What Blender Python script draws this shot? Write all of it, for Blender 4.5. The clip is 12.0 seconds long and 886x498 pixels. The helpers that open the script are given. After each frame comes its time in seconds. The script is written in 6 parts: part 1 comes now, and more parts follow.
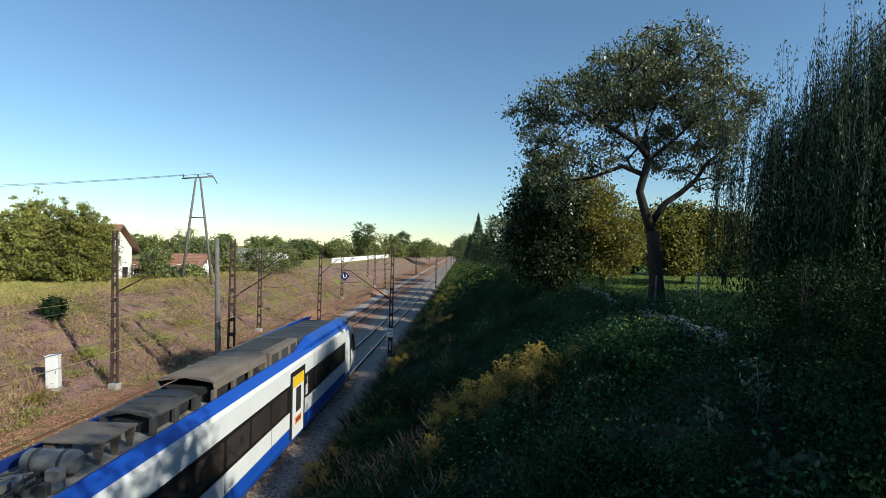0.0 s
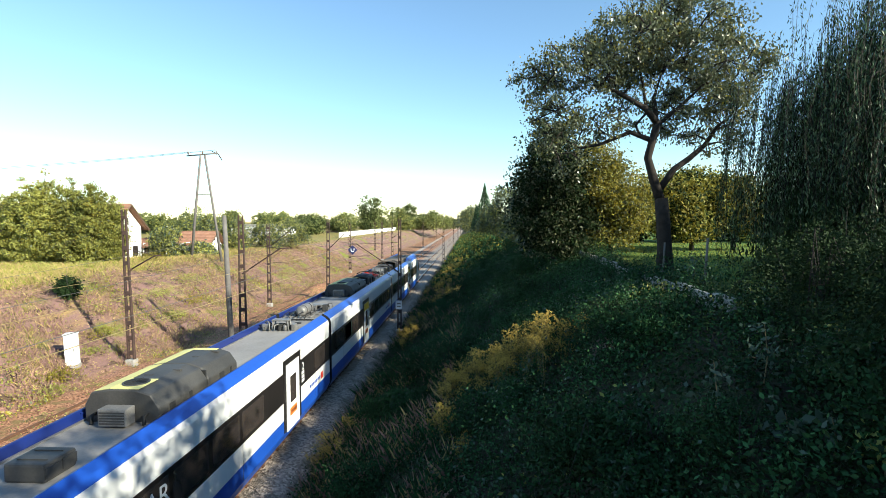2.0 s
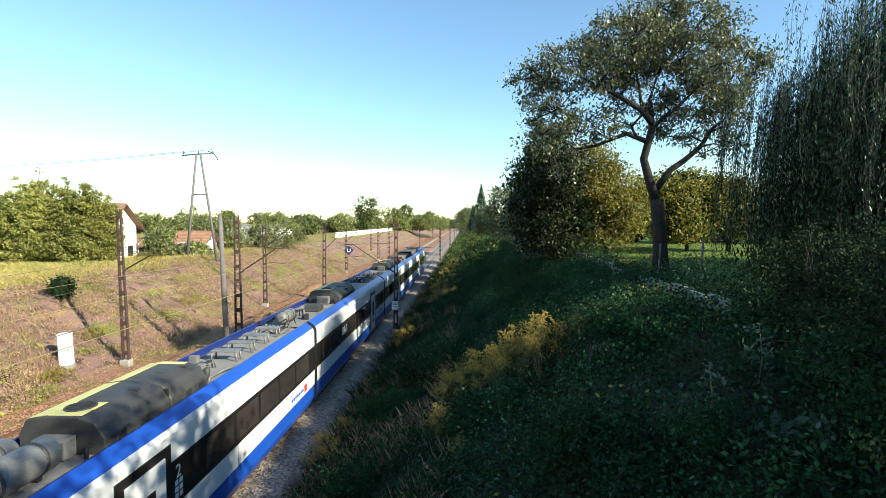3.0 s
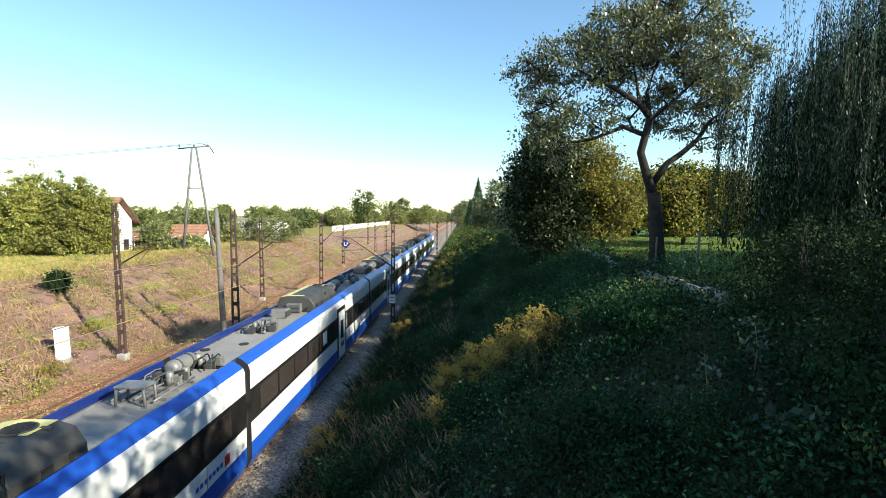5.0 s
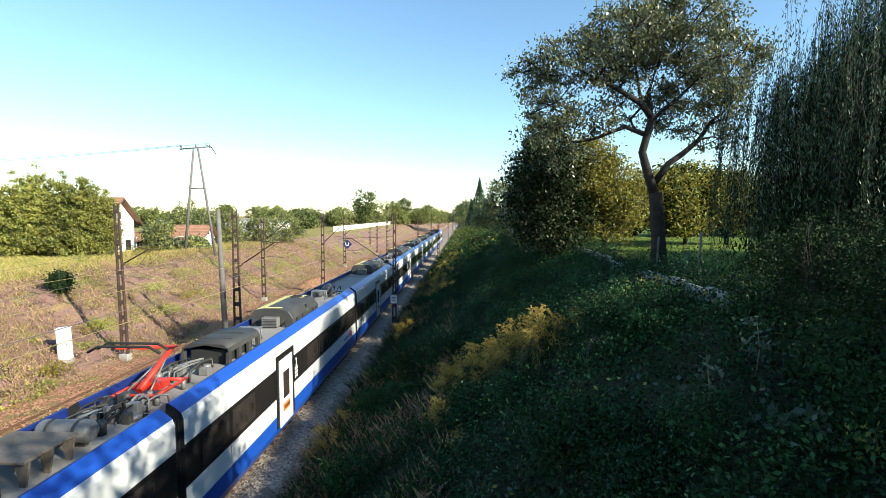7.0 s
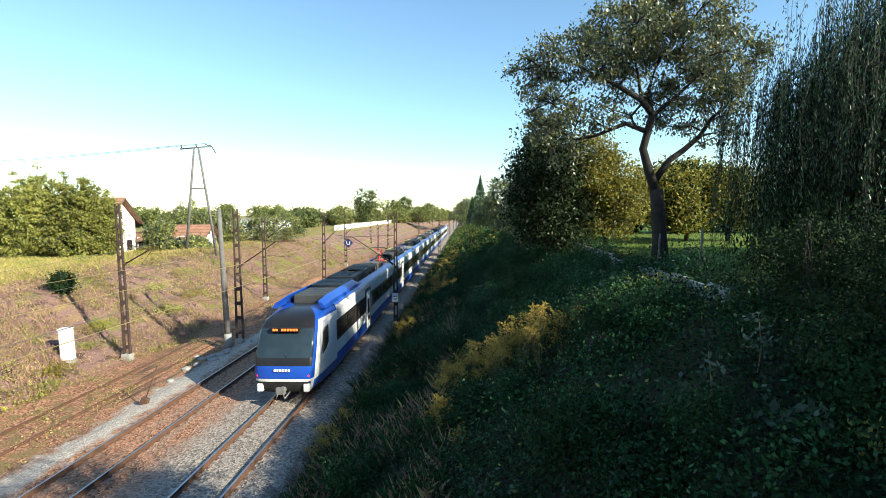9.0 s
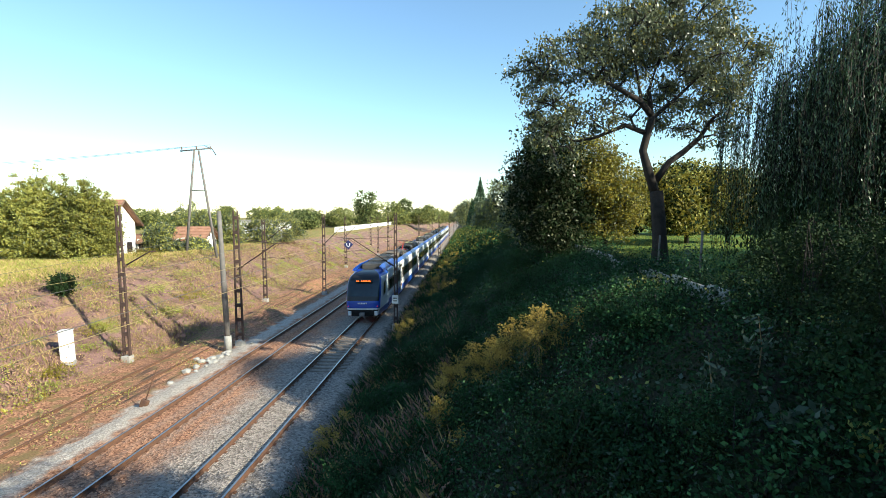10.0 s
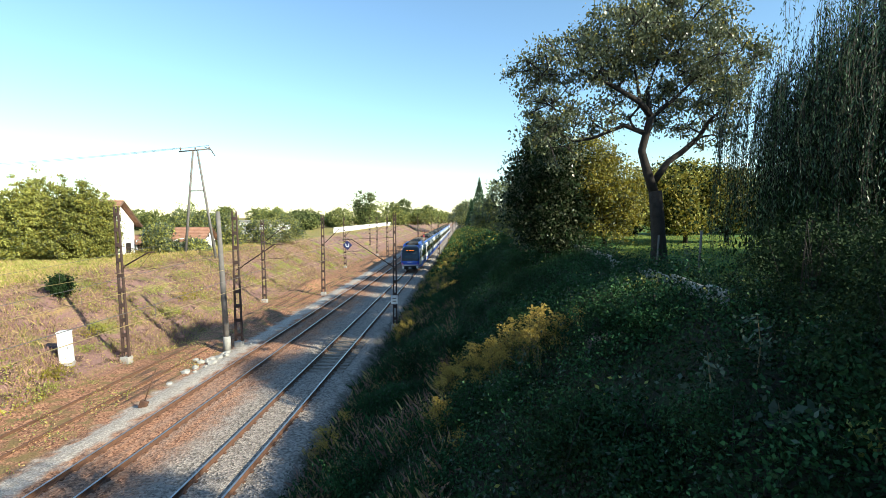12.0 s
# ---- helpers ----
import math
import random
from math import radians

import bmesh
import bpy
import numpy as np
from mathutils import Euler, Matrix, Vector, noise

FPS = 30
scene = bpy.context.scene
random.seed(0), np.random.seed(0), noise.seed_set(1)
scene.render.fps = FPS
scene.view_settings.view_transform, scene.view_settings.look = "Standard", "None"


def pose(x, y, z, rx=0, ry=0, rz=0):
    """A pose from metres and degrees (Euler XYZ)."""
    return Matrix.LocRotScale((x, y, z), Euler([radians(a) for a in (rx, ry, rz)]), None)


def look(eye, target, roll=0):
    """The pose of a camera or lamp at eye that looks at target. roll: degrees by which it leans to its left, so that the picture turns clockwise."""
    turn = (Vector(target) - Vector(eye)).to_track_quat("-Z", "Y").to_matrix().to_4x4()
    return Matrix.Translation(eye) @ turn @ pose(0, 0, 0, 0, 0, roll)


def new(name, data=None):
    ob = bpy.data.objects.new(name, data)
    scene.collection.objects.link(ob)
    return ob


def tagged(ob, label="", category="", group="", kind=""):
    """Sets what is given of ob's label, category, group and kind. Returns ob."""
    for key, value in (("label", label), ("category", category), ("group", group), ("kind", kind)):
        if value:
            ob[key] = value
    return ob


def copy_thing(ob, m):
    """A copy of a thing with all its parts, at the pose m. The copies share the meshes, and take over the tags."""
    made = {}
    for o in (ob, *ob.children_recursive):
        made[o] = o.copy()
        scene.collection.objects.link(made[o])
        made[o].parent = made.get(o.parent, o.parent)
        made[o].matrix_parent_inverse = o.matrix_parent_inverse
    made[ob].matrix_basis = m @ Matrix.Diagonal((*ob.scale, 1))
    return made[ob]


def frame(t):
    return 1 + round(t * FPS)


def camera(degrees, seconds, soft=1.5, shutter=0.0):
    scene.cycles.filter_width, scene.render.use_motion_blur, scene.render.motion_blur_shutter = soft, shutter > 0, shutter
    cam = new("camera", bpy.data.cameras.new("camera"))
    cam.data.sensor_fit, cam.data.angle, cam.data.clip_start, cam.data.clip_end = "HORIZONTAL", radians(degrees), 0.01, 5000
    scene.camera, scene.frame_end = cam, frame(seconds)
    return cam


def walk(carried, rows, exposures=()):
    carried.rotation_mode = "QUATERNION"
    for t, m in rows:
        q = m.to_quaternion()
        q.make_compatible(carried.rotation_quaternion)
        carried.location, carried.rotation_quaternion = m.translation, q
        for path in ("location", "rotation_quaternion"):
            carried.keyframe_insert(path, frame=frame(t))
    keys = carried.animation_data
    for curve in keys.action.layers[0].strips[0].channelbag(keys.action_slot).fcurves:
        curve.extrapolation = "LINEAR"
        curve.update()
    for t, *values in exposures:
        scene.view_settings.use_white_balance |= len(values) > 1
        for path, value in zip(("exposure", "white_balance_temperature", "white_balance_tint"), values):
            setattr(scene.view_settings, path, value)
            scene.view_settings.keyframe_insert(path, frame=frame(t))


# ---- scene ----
cam = camera(83.4, 12.0, soft=0.6)
CAMERA_ROWS = [  # seconds, yaw, pitch, roll
    (0, 2.26, 0.05, 1.11), (0.1, 1.3, -3.75, 0.7), (0.2, 1.15, -5.6, 0.45), (0.3, 1.8, -5.85, 0.3), (0.4, 2.65, -5.4, 0.2),
    (0.5, 3.04, -4.75, 0.17), (0.6, 3.5, -4.25, 0.25), (0.7, 3.8, -3.95, 0.3), (0.8, 3.7, -3.35, 0.38), (0.9, 3.7, -3.6, 0.4),
    (1, 3.72, -3.00, 0.41), (1.5, 3.21, -3.24, 0.27), (2, 3.04, -3.20, -0.19), (2.5, 2.80, -3.31, -0.16), (3, 2.62, -3.14, -0.03),
    (5, 2.28, -3.89, -0.06), (5.5, 2.29, -3.96, -0.16), (6, 2.28, -3.99, -0.07), (6.5, 2.36, -3.93, 0.05), (7, 2.45, -3.87, -0.12),
    (9, 2.57, -4.08, -0.49), (9.5, 2.54, -3.99, -0.48), (10, 2.57, -3.87, -0.51), (10.5, 2.40, -3.86, -0.42), (11, 2.41, -4.04, -0.58),
    (11.5, 2.36, -3.90, -0.50), (12, 2.47, -3.84, -0.60)]
EYE = (0.0, 0.0, 8.0)
walk(cam, [(t, pose(*EYE, 90 + pitch, 0, yaw) @ pose(0, 0, 0, 0, 0, roll)) for t, yaw, pitch, roll in CAMERA_ROWS],
     exposures=[(0, 0.1, 6250, 2), (0.2, 0.42, 6350, 1), (0.5, 0.82, 6560, 0), (1.0, 0.97, 6700, 0), (12, 0.97, 6700, 0)])

# ---- world and sun ----
SUN = Vector((0.759, -0.450, 0.469)).normalized()
world = bpy.data.worlds.new("sky")
scene.world = world
world.use_nodes = True
wn = world.node_tree.nodes
sky = wn.new("ShaderNodeTexSky")
sky.sky_type = "NISHITA"
sky.sun_disc = False
sky.sun_elevation = math.asin(SUN.z)
sky.sun_rotation = math.atan2(SUN.x, SUN.y)
sky.air_density, sky.dust_density, sky.ozone_density = 1.15, 0.0, 4.4
world.node_tree.links.new(sky.outputs[0], wn["Background"].inputs[0])
wn["Background"].inputs[1].default_value = 0.13
sun_data = bpy.data.lights.new("sun", "SUN")
sun_data.energy, sun_data.angle, sun_data.color = 5.0, radians(0.55), (1.0, 0.93, 0.82)
sun = new("sun", sun_data)
sun.matrix_world = look((40, -40, 40), Vector((40, -40, 40)) - SUN)


# ---- materials ----
def material(name, base, dark=None, rough=0.6, metal=0.0, scale=3.0, fine=40.0, bump=0.15, spread=0.5, random=0.0, translucent=0.0, gloss=0.25):
    """Two-scale noise between two colours, with fine relief. random: how far each piece differs from the next."""
    m = bpy.data.materials.new(name)
    m.use_nodes = True
    n, l = m.node_tree.nodes, m.node_tree.links
    b = n["Principled BSDF"]
    dark = dark or tuple(c * 0.6 for c in base)
    geo = n.new("ShaderNodeTexCoord")
    big, small = n.new("ShaderNodeTexNoise"), n.new("ShaderNodeTexNoise")
    big.inputs["Scale"].default_value, small.inputs["Scale"].default_value = scale, fine
    big.inputs["Detail"].default_value = 5
    l.new(geo.outputs["Object"], big.inputs["Vector"])
    l.new(geo.outputs["Object"], small.inputs["Vector"])
    add = n.new("ShaderNodeMath")
    add.operation = "MULTIPLY_ADD"
    add.inputs[1].default_value = 0.45
    l.new(small.outputs[0], add.inputs[0])
    l.new(big.outputs[0], add.inputs[2])
    ramp = n.new("ShaderNodeMapRange")
    ramp.inputs[1].default_value, ramp.inputs[2].default_value = 0.72 - spread / 2, 0.72 + spread / 2
    l.new(add.outputs[0], ramp.inputs[0])
    mix = n.new("ShaderNodeMix")
    mix.data_type = "RGBA"
    mix.inputs[6].default_value, mix.inputs[7].default_value = (*dark, 1), (*base, 1)
    l.new(ramp.outputs[0], mix.inputs[0])
    out = mix.outputs[2]
    if random:
        info, geom, hsv = n.new("ShaderNodeObjectInfo"), n.new("ShaderNodeNewGeometry"), n.new("ShaderNodeHueSaturation")
        tot, rng = n.new("ShaderNodeMath"), n.new("ShaderNodeMapRange")
        l.new(info.outputs["Random"], tot.inputs[0])
        l.new(geom.outputs["Random Per Island"], tot.inputs[1])
        rng.inputs[1].default_value, rng.inputs[2].default_value = 0.0, 2.0
        rng.inputs[3].default_value, rng.inputs[4].default_value = 1 - random, 1 + random
        l.new(tot.outputs[0], rng.inputs[0])
        l.new(rng.outputs[0], hsv.inputs["Value"])
        l.new(out, hsv.inputs["Color"])
        out = hsv.outputs[0]
    l.new(out, b.inputs["Base Color"])
    b.inputs["Roughness"].default_value, b.inputs["Metallic"].default_value = rough, metal
    if translucent:
        b.inputs["Specular IOR Level"].default_value = gloss
    if bump:
        bp = n.new("ShaderNodeBump")
        bp.inputs["Strength"].default_value, bp.inputs["Distance"].default_value = bump, 0.02
        l.new(small.outputs[0], bp.inputs["Height"])
        l.new(bp.outputs[0], b.inputs["Normal"])
    if translucent:
        tr, ms = n.new("ShaderNodeBsdfTranslucent"), n.new("ShaderNodeMixShader")
        l.new(out, tr.inputs[0])
        ms.inputs[0].default_value = translucent
        l.new(b.outputs[0], ms.inputs[1])
        l.new(tr.outputs[0], ms.inputs[2])
        l.new(ms.outputs[0], n["Material Output"].inputs[0])
    return m


def glow(name, color, strength):
    m = bpy.data.materials.new(name)
    m.use_nodes = True
    b = m.node_tree.nodes["Principled BSDF"]
    b.inputs["Base Color"].default_value = (*color, 1)
    b.inputs["Emission Color"].default_value = (*color, 1)
    b.inputs["Emission Strength"].default_value = strength
    return m


WHITE = material("white_paint", (0.80, 0.80, 0.79), (0.66, 0.66, 0.65), rough=0.32, scale=0.8, fine=9, bump=0.01, spread=0.8)
BLUE = material("blue_paint", (0.014, 0.085, 0.46), (0.010, 0.060, 0.34), rough=0.3, scale=0.8, fine=9, bump=0.01, spread=0.8)
NAVY = material("navy_paint", (0.012, 0.03, 0.17), (0.009, 0.02, 0.12), rough=0.28, scale=0.8, fine=9, bump=0.0, spread=0.8)
BAND = material("black_window_band", (0.022, 0.019, 0.019), (0.012, 0.011, 0.011), rough=0.3, scale=0.9, fine=8, bump=0.0)
GLASS = material("tinted_glass", (0.05, 0.041, 0.038), (0.028, 0.023, 0.022), rough=0.08, scale=0.4, fine=3, bump=0.0)
SCREEN = material("windscreen_glass", (0.03, 0.05, 0.06), (0.02, 0.03, 0.04), rough=0.05, scale=0.5, fine=3, bump=0.0)
ROOF = material("grey_roof_deck", (0.31, 0.29, 0.27), (0.21, 0.19, 0.175), rough=0.75, scale=0.7, fine=14, bump=0.05)
UNIT = material("dark_roof_unit", (0.068, 0.065, 0.061), (0.032, 0.031, 0.03), rough=0.6, scale=1.1, fine=20, bump=0.08)
DIRTY = material("brown_brake_dust", (0.21, 0.17, 0.135), (0.10, 0.08, 0.064), rough=0.8, scale=1.0, fine=18, bump=0.1)
STRIPE = material("yellow_walkway", (0.72, 0.66, 0.26), (0.58, 0.52, 0.2), rough=0.7, scale=1.5, fine=15, bump=0.05)
STEEL = material("grey_steel", (0.27, 0.26, 0.25), (0.13, 0.125, 0.12), rough=0.5, metal=0.2, scale=3, fine=30, bump=0.05)
RUBBER = material("black_rubber", (0.02, 0.02, 0.02), (0.012, 0.012, 0.012), rough=0.85, fine=20)
RED = material("red_pantograph_paint", (0.75, 0.045, 0.02), (0.5, 0.03, 0.02), rough=0.45, fine=20, bump=0.02)
YELLOW = material("yellow_door_paint", (0.85, 0.56, 0.02), (0.75, 0.48, 0.02), rough=0.4, bump=0.0)
ORANGE = material("orange_sign", (0.80, 0.22, 0.03), (0.7, 0.18, 0.03), rough=0.5, bump=0.0)
LETTER = material("white_lettering", (0.8, 0.8, 0.8), (0.7, 0.7, 0.7), rough=0.5, bump=0.0)
TAIL = glow("red_tail_light", (0.8, 0.02, 0.03), 0.9)
DISPLAY = glow("orange_display", (1.0, 0.17, 0.03), 1.0)
RUST = material("rusty_steel", (0.16, 0.075, 0.04), (0.075, 0.04, 0.028), rough=0.85, scale=4, fine=50, bump=0.2)
MAST = material("rust_brown_mast_paint", (0.085, 0.047, 0.036), (0.04, 0.025, 0.021), rough=0.8, scale=3, fine=40, bump=0.15)
CONCRETE = material("weathered_concrete", (0.42, 0.40, 0.37), (0.25, 0.24, 0.22), rough=0.9, scale=2, fine=40, bump=0.25)
GREYPOST = material("grey_weathered_post", (0.20, 0.18, 0.165), (0.10, 0.09, 0.08), rough=0.9, scale=2, fine=35, bump=0.2)
RAILTOP = material("polished_rail_head", (0.55, 0.54, 0.53), (0.38, 0.36, 0.35), rough=0.3, metal=0.9, fine=30, bump=0.02)
SLEEPER = material("stained_concrete_sleeper", (0.34, 0.28, 0.23), (0.19, 0.15, 0.12), rough=0.9, scale=3, fine=50, bump=0.25, random=0.15)
CABLE = material("dark_wire", (0.12, 0.11, 0.10), rough=0.5, bump=0.0)
COPPER = material("weathered_contact_wire", (0.50, 0.38, 0.16), (0.38, 0.29, 0.12), rough=0.45, metal=0.5, bump=0.0)
BARK = material("dark_bark", (0.042, 0.032, 0.026), (0.016, 0.013, 0.011), rough=0.95, scale=6, fine=45, bump=0.6)
WALLPAINT = material("white_render", (0.80, 0.79, 0.76), (0.68, 0.66, 0.62), rough=0.85, scale=1.2, fine=25, bump=0.1)
TILE = material("red_brown_roof_tile", (0.42, 0.22, 0.14), (0.26, 0.13, 0.085), rough=0.85, scale=2.0, fine=25, bump=0.3, random=0.15)
TIMBER = material("brown_timber", (0.17, 0.10, 0.065), (0.10, 0.06, 0.04), rough=0.8, scale=3, fine=35, bump=0.2)
LEAF_WALNUT = material("walnut_leaf", (0.155, 0.165, 0.085), (0.06, 0.075, 0.036), rough=0.36, gloss=0.45, scale=0.7, fine=5, bump=0.0, random=0.45, translucent=0.3)
LEAF_WILLOW = material("willow_leaf", (0.12, 0.19, 0.10), (0.04, 0.075, 0.035), gloss=0.4, rough=0.4, scale=0.6, fine=5, bump=0.0, random=0.4, translucent=0.28)
LEAF_YELLOW = material("yellow_green_leaf", (0.34, 0.27, 0.04), (0.15, 0.14, 0.025), rough=0.5, scale=0.6, fine=5, bump=0.0, random=0.4, translucent=0.35)
LEAF_LIGHT = material("light_green_leaf", (0.46, 0.45, 0.12), (0.19, 0.20, 0.05), rough=0.5, scale=0.5, fine=4, bump=0.0, random=0.4, translucent=0.3)
# near black; also puts shade inside the willow and in the bushes below it
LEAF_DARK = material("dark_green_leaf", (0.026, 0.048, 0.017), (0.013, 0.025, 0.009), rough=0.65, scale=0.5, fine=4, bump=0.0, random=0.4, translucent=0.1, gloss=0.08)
LEAF_FAR = material("distant_foliage", (0.19, 0.21, 0.07), (0.08, 0.10, 0.035), rough=0.7, scale=0.15, fine=1.5, bump=0.0, random=0.35, translucent=0.2)
LEAF_WEED = material("weed_leaf", (0.048, 0.125, 0.043), (0.018, 0.05, 0.018), rough=0.6, scale=0.45, fine=5, bump=0.0, spread=0.32, random=0.45, translucent=0.15, gloss=0.12)
LEAF_VINE = material("pale_grey_green_weed_leaf", (0.095, 0.14, 0.095), (0.05, 0.075, 0.05), rough=0.5, scale=0.8, fine=5, bump=0.0, random=0.4, translucent=0.2)
GRASS_DRY = material("dry_grass_blade", (0.56, 0.42, 0.18), (0.32, 0.23, 0.10), rough=0.8, scale=0.4, fine=3, bump=0.0, random=0.4, translucent=0.2)
GRASS_GREEN = material("green_grass_blade", (0.36, 0.36, 0.07), (0.20, 0.22, 0.04), rough=0.6, scale=0.4, fine=3, bump=0.0, random=0.4, translucent=0.25)
HERB_DEAD = material("dead_brown_herb", (0.38, 0.225, 0.175), (0.18, 0.10, 0.08), rough=0.9, scale=0.4, fine=3, bump=0.0, random=0.4)
GOLD = material("goldenrod_plume", (0.60, 0.43, 0.10), (0.30, 0.21, 0.05), rough=0.7, scale=1.5, fine=8, bump=0.0, random=0.35, translucent=0.25)
STALK = material("brown_stalk", (0.20, 0.15, 0.07), (0.12, 0.09, 0.045), rough=0.8, bump=0.0)
CABINET = material("white_cabinet_paint", (0.82, 0.81, 0.79), (0.7, 0.69, 0.67), rough=0.5, scale=1.5, fine=20, bump=0.03)
SIGNBLUE = material("blue_sign_enamel", (0.015, 0.025, 0.12), (0.012, 0.02, 0.10), rough=0.4, bump=0.0)
TEAL = material("teal_tinted_glass", (0.05, 0.22, 0.20), (0.04, 0.17, 0.16), rough=0.12, scale=0.5, fine=3, bump=0.0)
# the haze of distance is put into this blue-grey wall colour
HAZE = material("hazy_distant_wall", (0.33, 0.40, 0.44), (0.27, 0.34, 0.38), rough=1.0, scale=0.01, fine=0.05, bump=0.0)


# ---- mesh helpers ----
def part(name, bm, mats, parent=None, label=""):
    """Links a bmesh as one mesh object, under a thing or a part."""
    me = bpy.data.meshes.new(name)
    bm.to_mesh(me)
    bm.free()
    for m in (mats if isinstance(mats, (list, tuple)) else [mats]):
        me.materials.append(m)
    ob = new(name, me)
    ob.parent = parent
    if label:
        ob["label"] = label
    return ob


def box(bm, lo, hi, mat=0, bevel=0.0, m=None):
    r = bmesh.ops.create_cube(bm, size=1.0)["verts"]
    for v in r:
        v.co = Vector([lo[i] + (v.co[i] + 0.5) * (hi[i] - lo[i]) for i in range(3)])
    faces = {f for v in r for f in v.link_faces}
    for f in faces:
        f.material_index = mat
    if bevel:
        out = bmesh.ops.bevel(bm, geom=list({e for f in faces for e in f.edges}), offset=bevel, segments=2, affect="EDGES", profile=0.6)
        faces = {f for f in faces if f.is_valid} | set(out["faces"])
    for f in faces:
        f.material_index = mat
    if m is not None:
        bmesh.ops.transform(bm, matrix=m, verts=list({v for f in faces for v in f.verts}))
    return faces


def tube(bm, points, radii, sides=6, mat=0, cap=True):
    """A tapered tube along a polyline."""
    pts = [Vector(p) for p in points]
    if not isinstance(radii, (list, tuple)):
        radii = [radii] * len(pts)
    rings = []
    for i, p in enumerate(pts):
        d = (pts[min(i + 1, len(pts) - 1)] - pts[max(i - 1, 0)]).normalized()
        side = d.cross(Vector((0, 0, 1))) if abs(d.z) < 0.95 else d.cross(Vector((1, 0, 0)))
        side.normalize()
        up = side.cross(d)
        rings.append([bm.verts.new(p + radii[i] * (math.cos(a) * side + math.sin(a) * up)) for a in [2 * math.pi * k / sides for k in range(sides)]])
    for a, b in zip(rings, rings[1:]):
        for k in range(sides):
            f = bm.faces.new((a[k], a[(k + 1) % sides], b[(k + 1) % sides], b[k]))
            f.material_index, f.smooth = mat, sides > 5
    if cap:
        for ring in (rings[0][::-1], rings[-1]):
            bm.faces.new(ring).material_index = mat


def empty(name, m=None):
    ob = new(name)
    if m is not None:
        ob.matrix_basis = m
    return ob


def mesh_object(name, verts, faces, mats, index=None, parent=None, smooth=False):
    me = bpy.data.meshes.new(name)
    me.from_pydata(verts, [], faces)
    for m in (mats if isinstance(mats, (list, tuple)) else [mats]):
        me.materials.append(m)
    if index is not None:
        me.polygons.foreach_set("material_index", index)
    if smooth:
        me.polygons.foreach_set("use_smooth", [True] * len(me.polygons))
    ob = new(name, me)
    ob.parent = parent
    return ob


def leaf_arrays(centers, size, rng, droop=0.0, long=1.9):
    """Vertices of one diamond leaf, folded a little, at each centre."""
    n = len(centers)
    axis = rng.normal(size=(n, 3))
    axis[:, 2] -= droop * 2.0
    axis /= np.linalg.norm(axis, axis=1)[:, None]
    side = np.cross(axis, rng.normal(size=(n, 3)))
    side /= np.linalg.norm(side, axis=1)[:, None] + 1e-9
    s = size * rng.uniform(0.6, 1.35, (n, 1))
    v = np.stack([centers - axis * s * long / 2, centers + side * s / 2, centers + axis * s * long / 2, centers - side * s / 2], 1)
    return v.reshape(-1, 3)


def leaves(name, verts, mats, parent=None, weights=None, seed=1):
    n = len(verts) // 4
    faces = np.arange(n * 4).reshape(n, 4).tolist()
    idx = None
    if weights:
        idx = np.random.default_rng(seed).choice(len(weights), n, p=weights).tolist()
    return mesh_object(name, verts.tolist(), faces, mats, idx, parent)


# ---- the lie of the land ----
TRACK_A, TRACK_B, TRACK_C = -7.74, -12.05, -16.9


def smooth(a, b, x):
    t = np.clip((x - a) / (b - a), 0, 1)
    return t * t * (3 - 2 * t)


def crest_right(y):
    return 5.6 + 0.062 * np.clip(y - 12, 0, 60)


def ground_z(x, y):
    x, y = np.asarray(x, float), np.asarray(y, float)
    z = np.full(np.broadcast(x, y).shape, -0.17)
    lumps = 0.5 * np.sin(x * 0.9 + 1.3 * np.sin(y * 0.31)) * np.sin(y * 0.47 + 0.6 * np.sin(x * 0.7)) + 0.3 * np.sin(x * 2.3 + y * 1.1) * np.sin(y * 1.9 - x * 0.8)
    # ballast shoulders and the ditch level
    z = z - 0.30 * smooth(-5.9, -5.3, x) - 0.12 * smooth(-14.0, -14.6, x)
    # bank towards the gardens
    c = crest_right(y)
    up = np.clip((x + 5.2) / (c + 5.2), 0, 1)
    z = z + 6.47 * (up - 0.05 * np.sin(up * 2 * np.pi)) + 0.34 * lumps * smooth(-5, -3, x) * (1 - 0.8 * smooth(c - 1, c + 1, x))
    # bank towards the houses, with a mound of bare earth
    left = np.clip((-19.6 - x) / 9.8, 0, 1.0)
    z = z + 4.3 * (left - 0.04 * np.sin(left * 2 * np.pi)) + 0.30 * lumps * smooth(-20, -22, x) * (1 - 0.7 * smooth(-29, -31, x))
    z = z + 1.4 * np.exp(-((x + 23.0) / 2.2) ** 2 - ((y - 20.5) / 3.0) ** 2)
    z = z + 0.25 * np.exp(-((x + 17.2) / 1.5) ** 2 - ((y - 33) / 3.5) ** 2) + (0.75 + 0.3 * lumps) * np.exp(-((x + 16.3) / 1.1) ** 2 - ((y - 39.5) / 3.2) ** 2)
    z = z + (0.7 + 0.3 * lumps) * np.exp(-((x + 18.3) / 1.2) ** 2 - ((y - 59) / 5.0) ** 2) + 0.8 * np.exp(-((x + 15.8) / 0.9) ** 2 - ((y - 88) / 7.0) ** 2) - 0.35 * np.exp(-((x + 19.3) / 1.3) ** 2 - ((y - 32) / 3.5) ** 2)
    z = z + 0.30 * np.exp(-((x - 3.7) / 0.55) ** 2 - ((y - 12.0) / 0.9) ** 2)
    # sleepers lie bare on a short stretch
    z = z - 0.10 * smooth(25, 26, y) * smooth(33.5, 32.5, y) * smooth(-9.3, -9.0, x) * smooth(-6.0, -6.3, x)
    return z


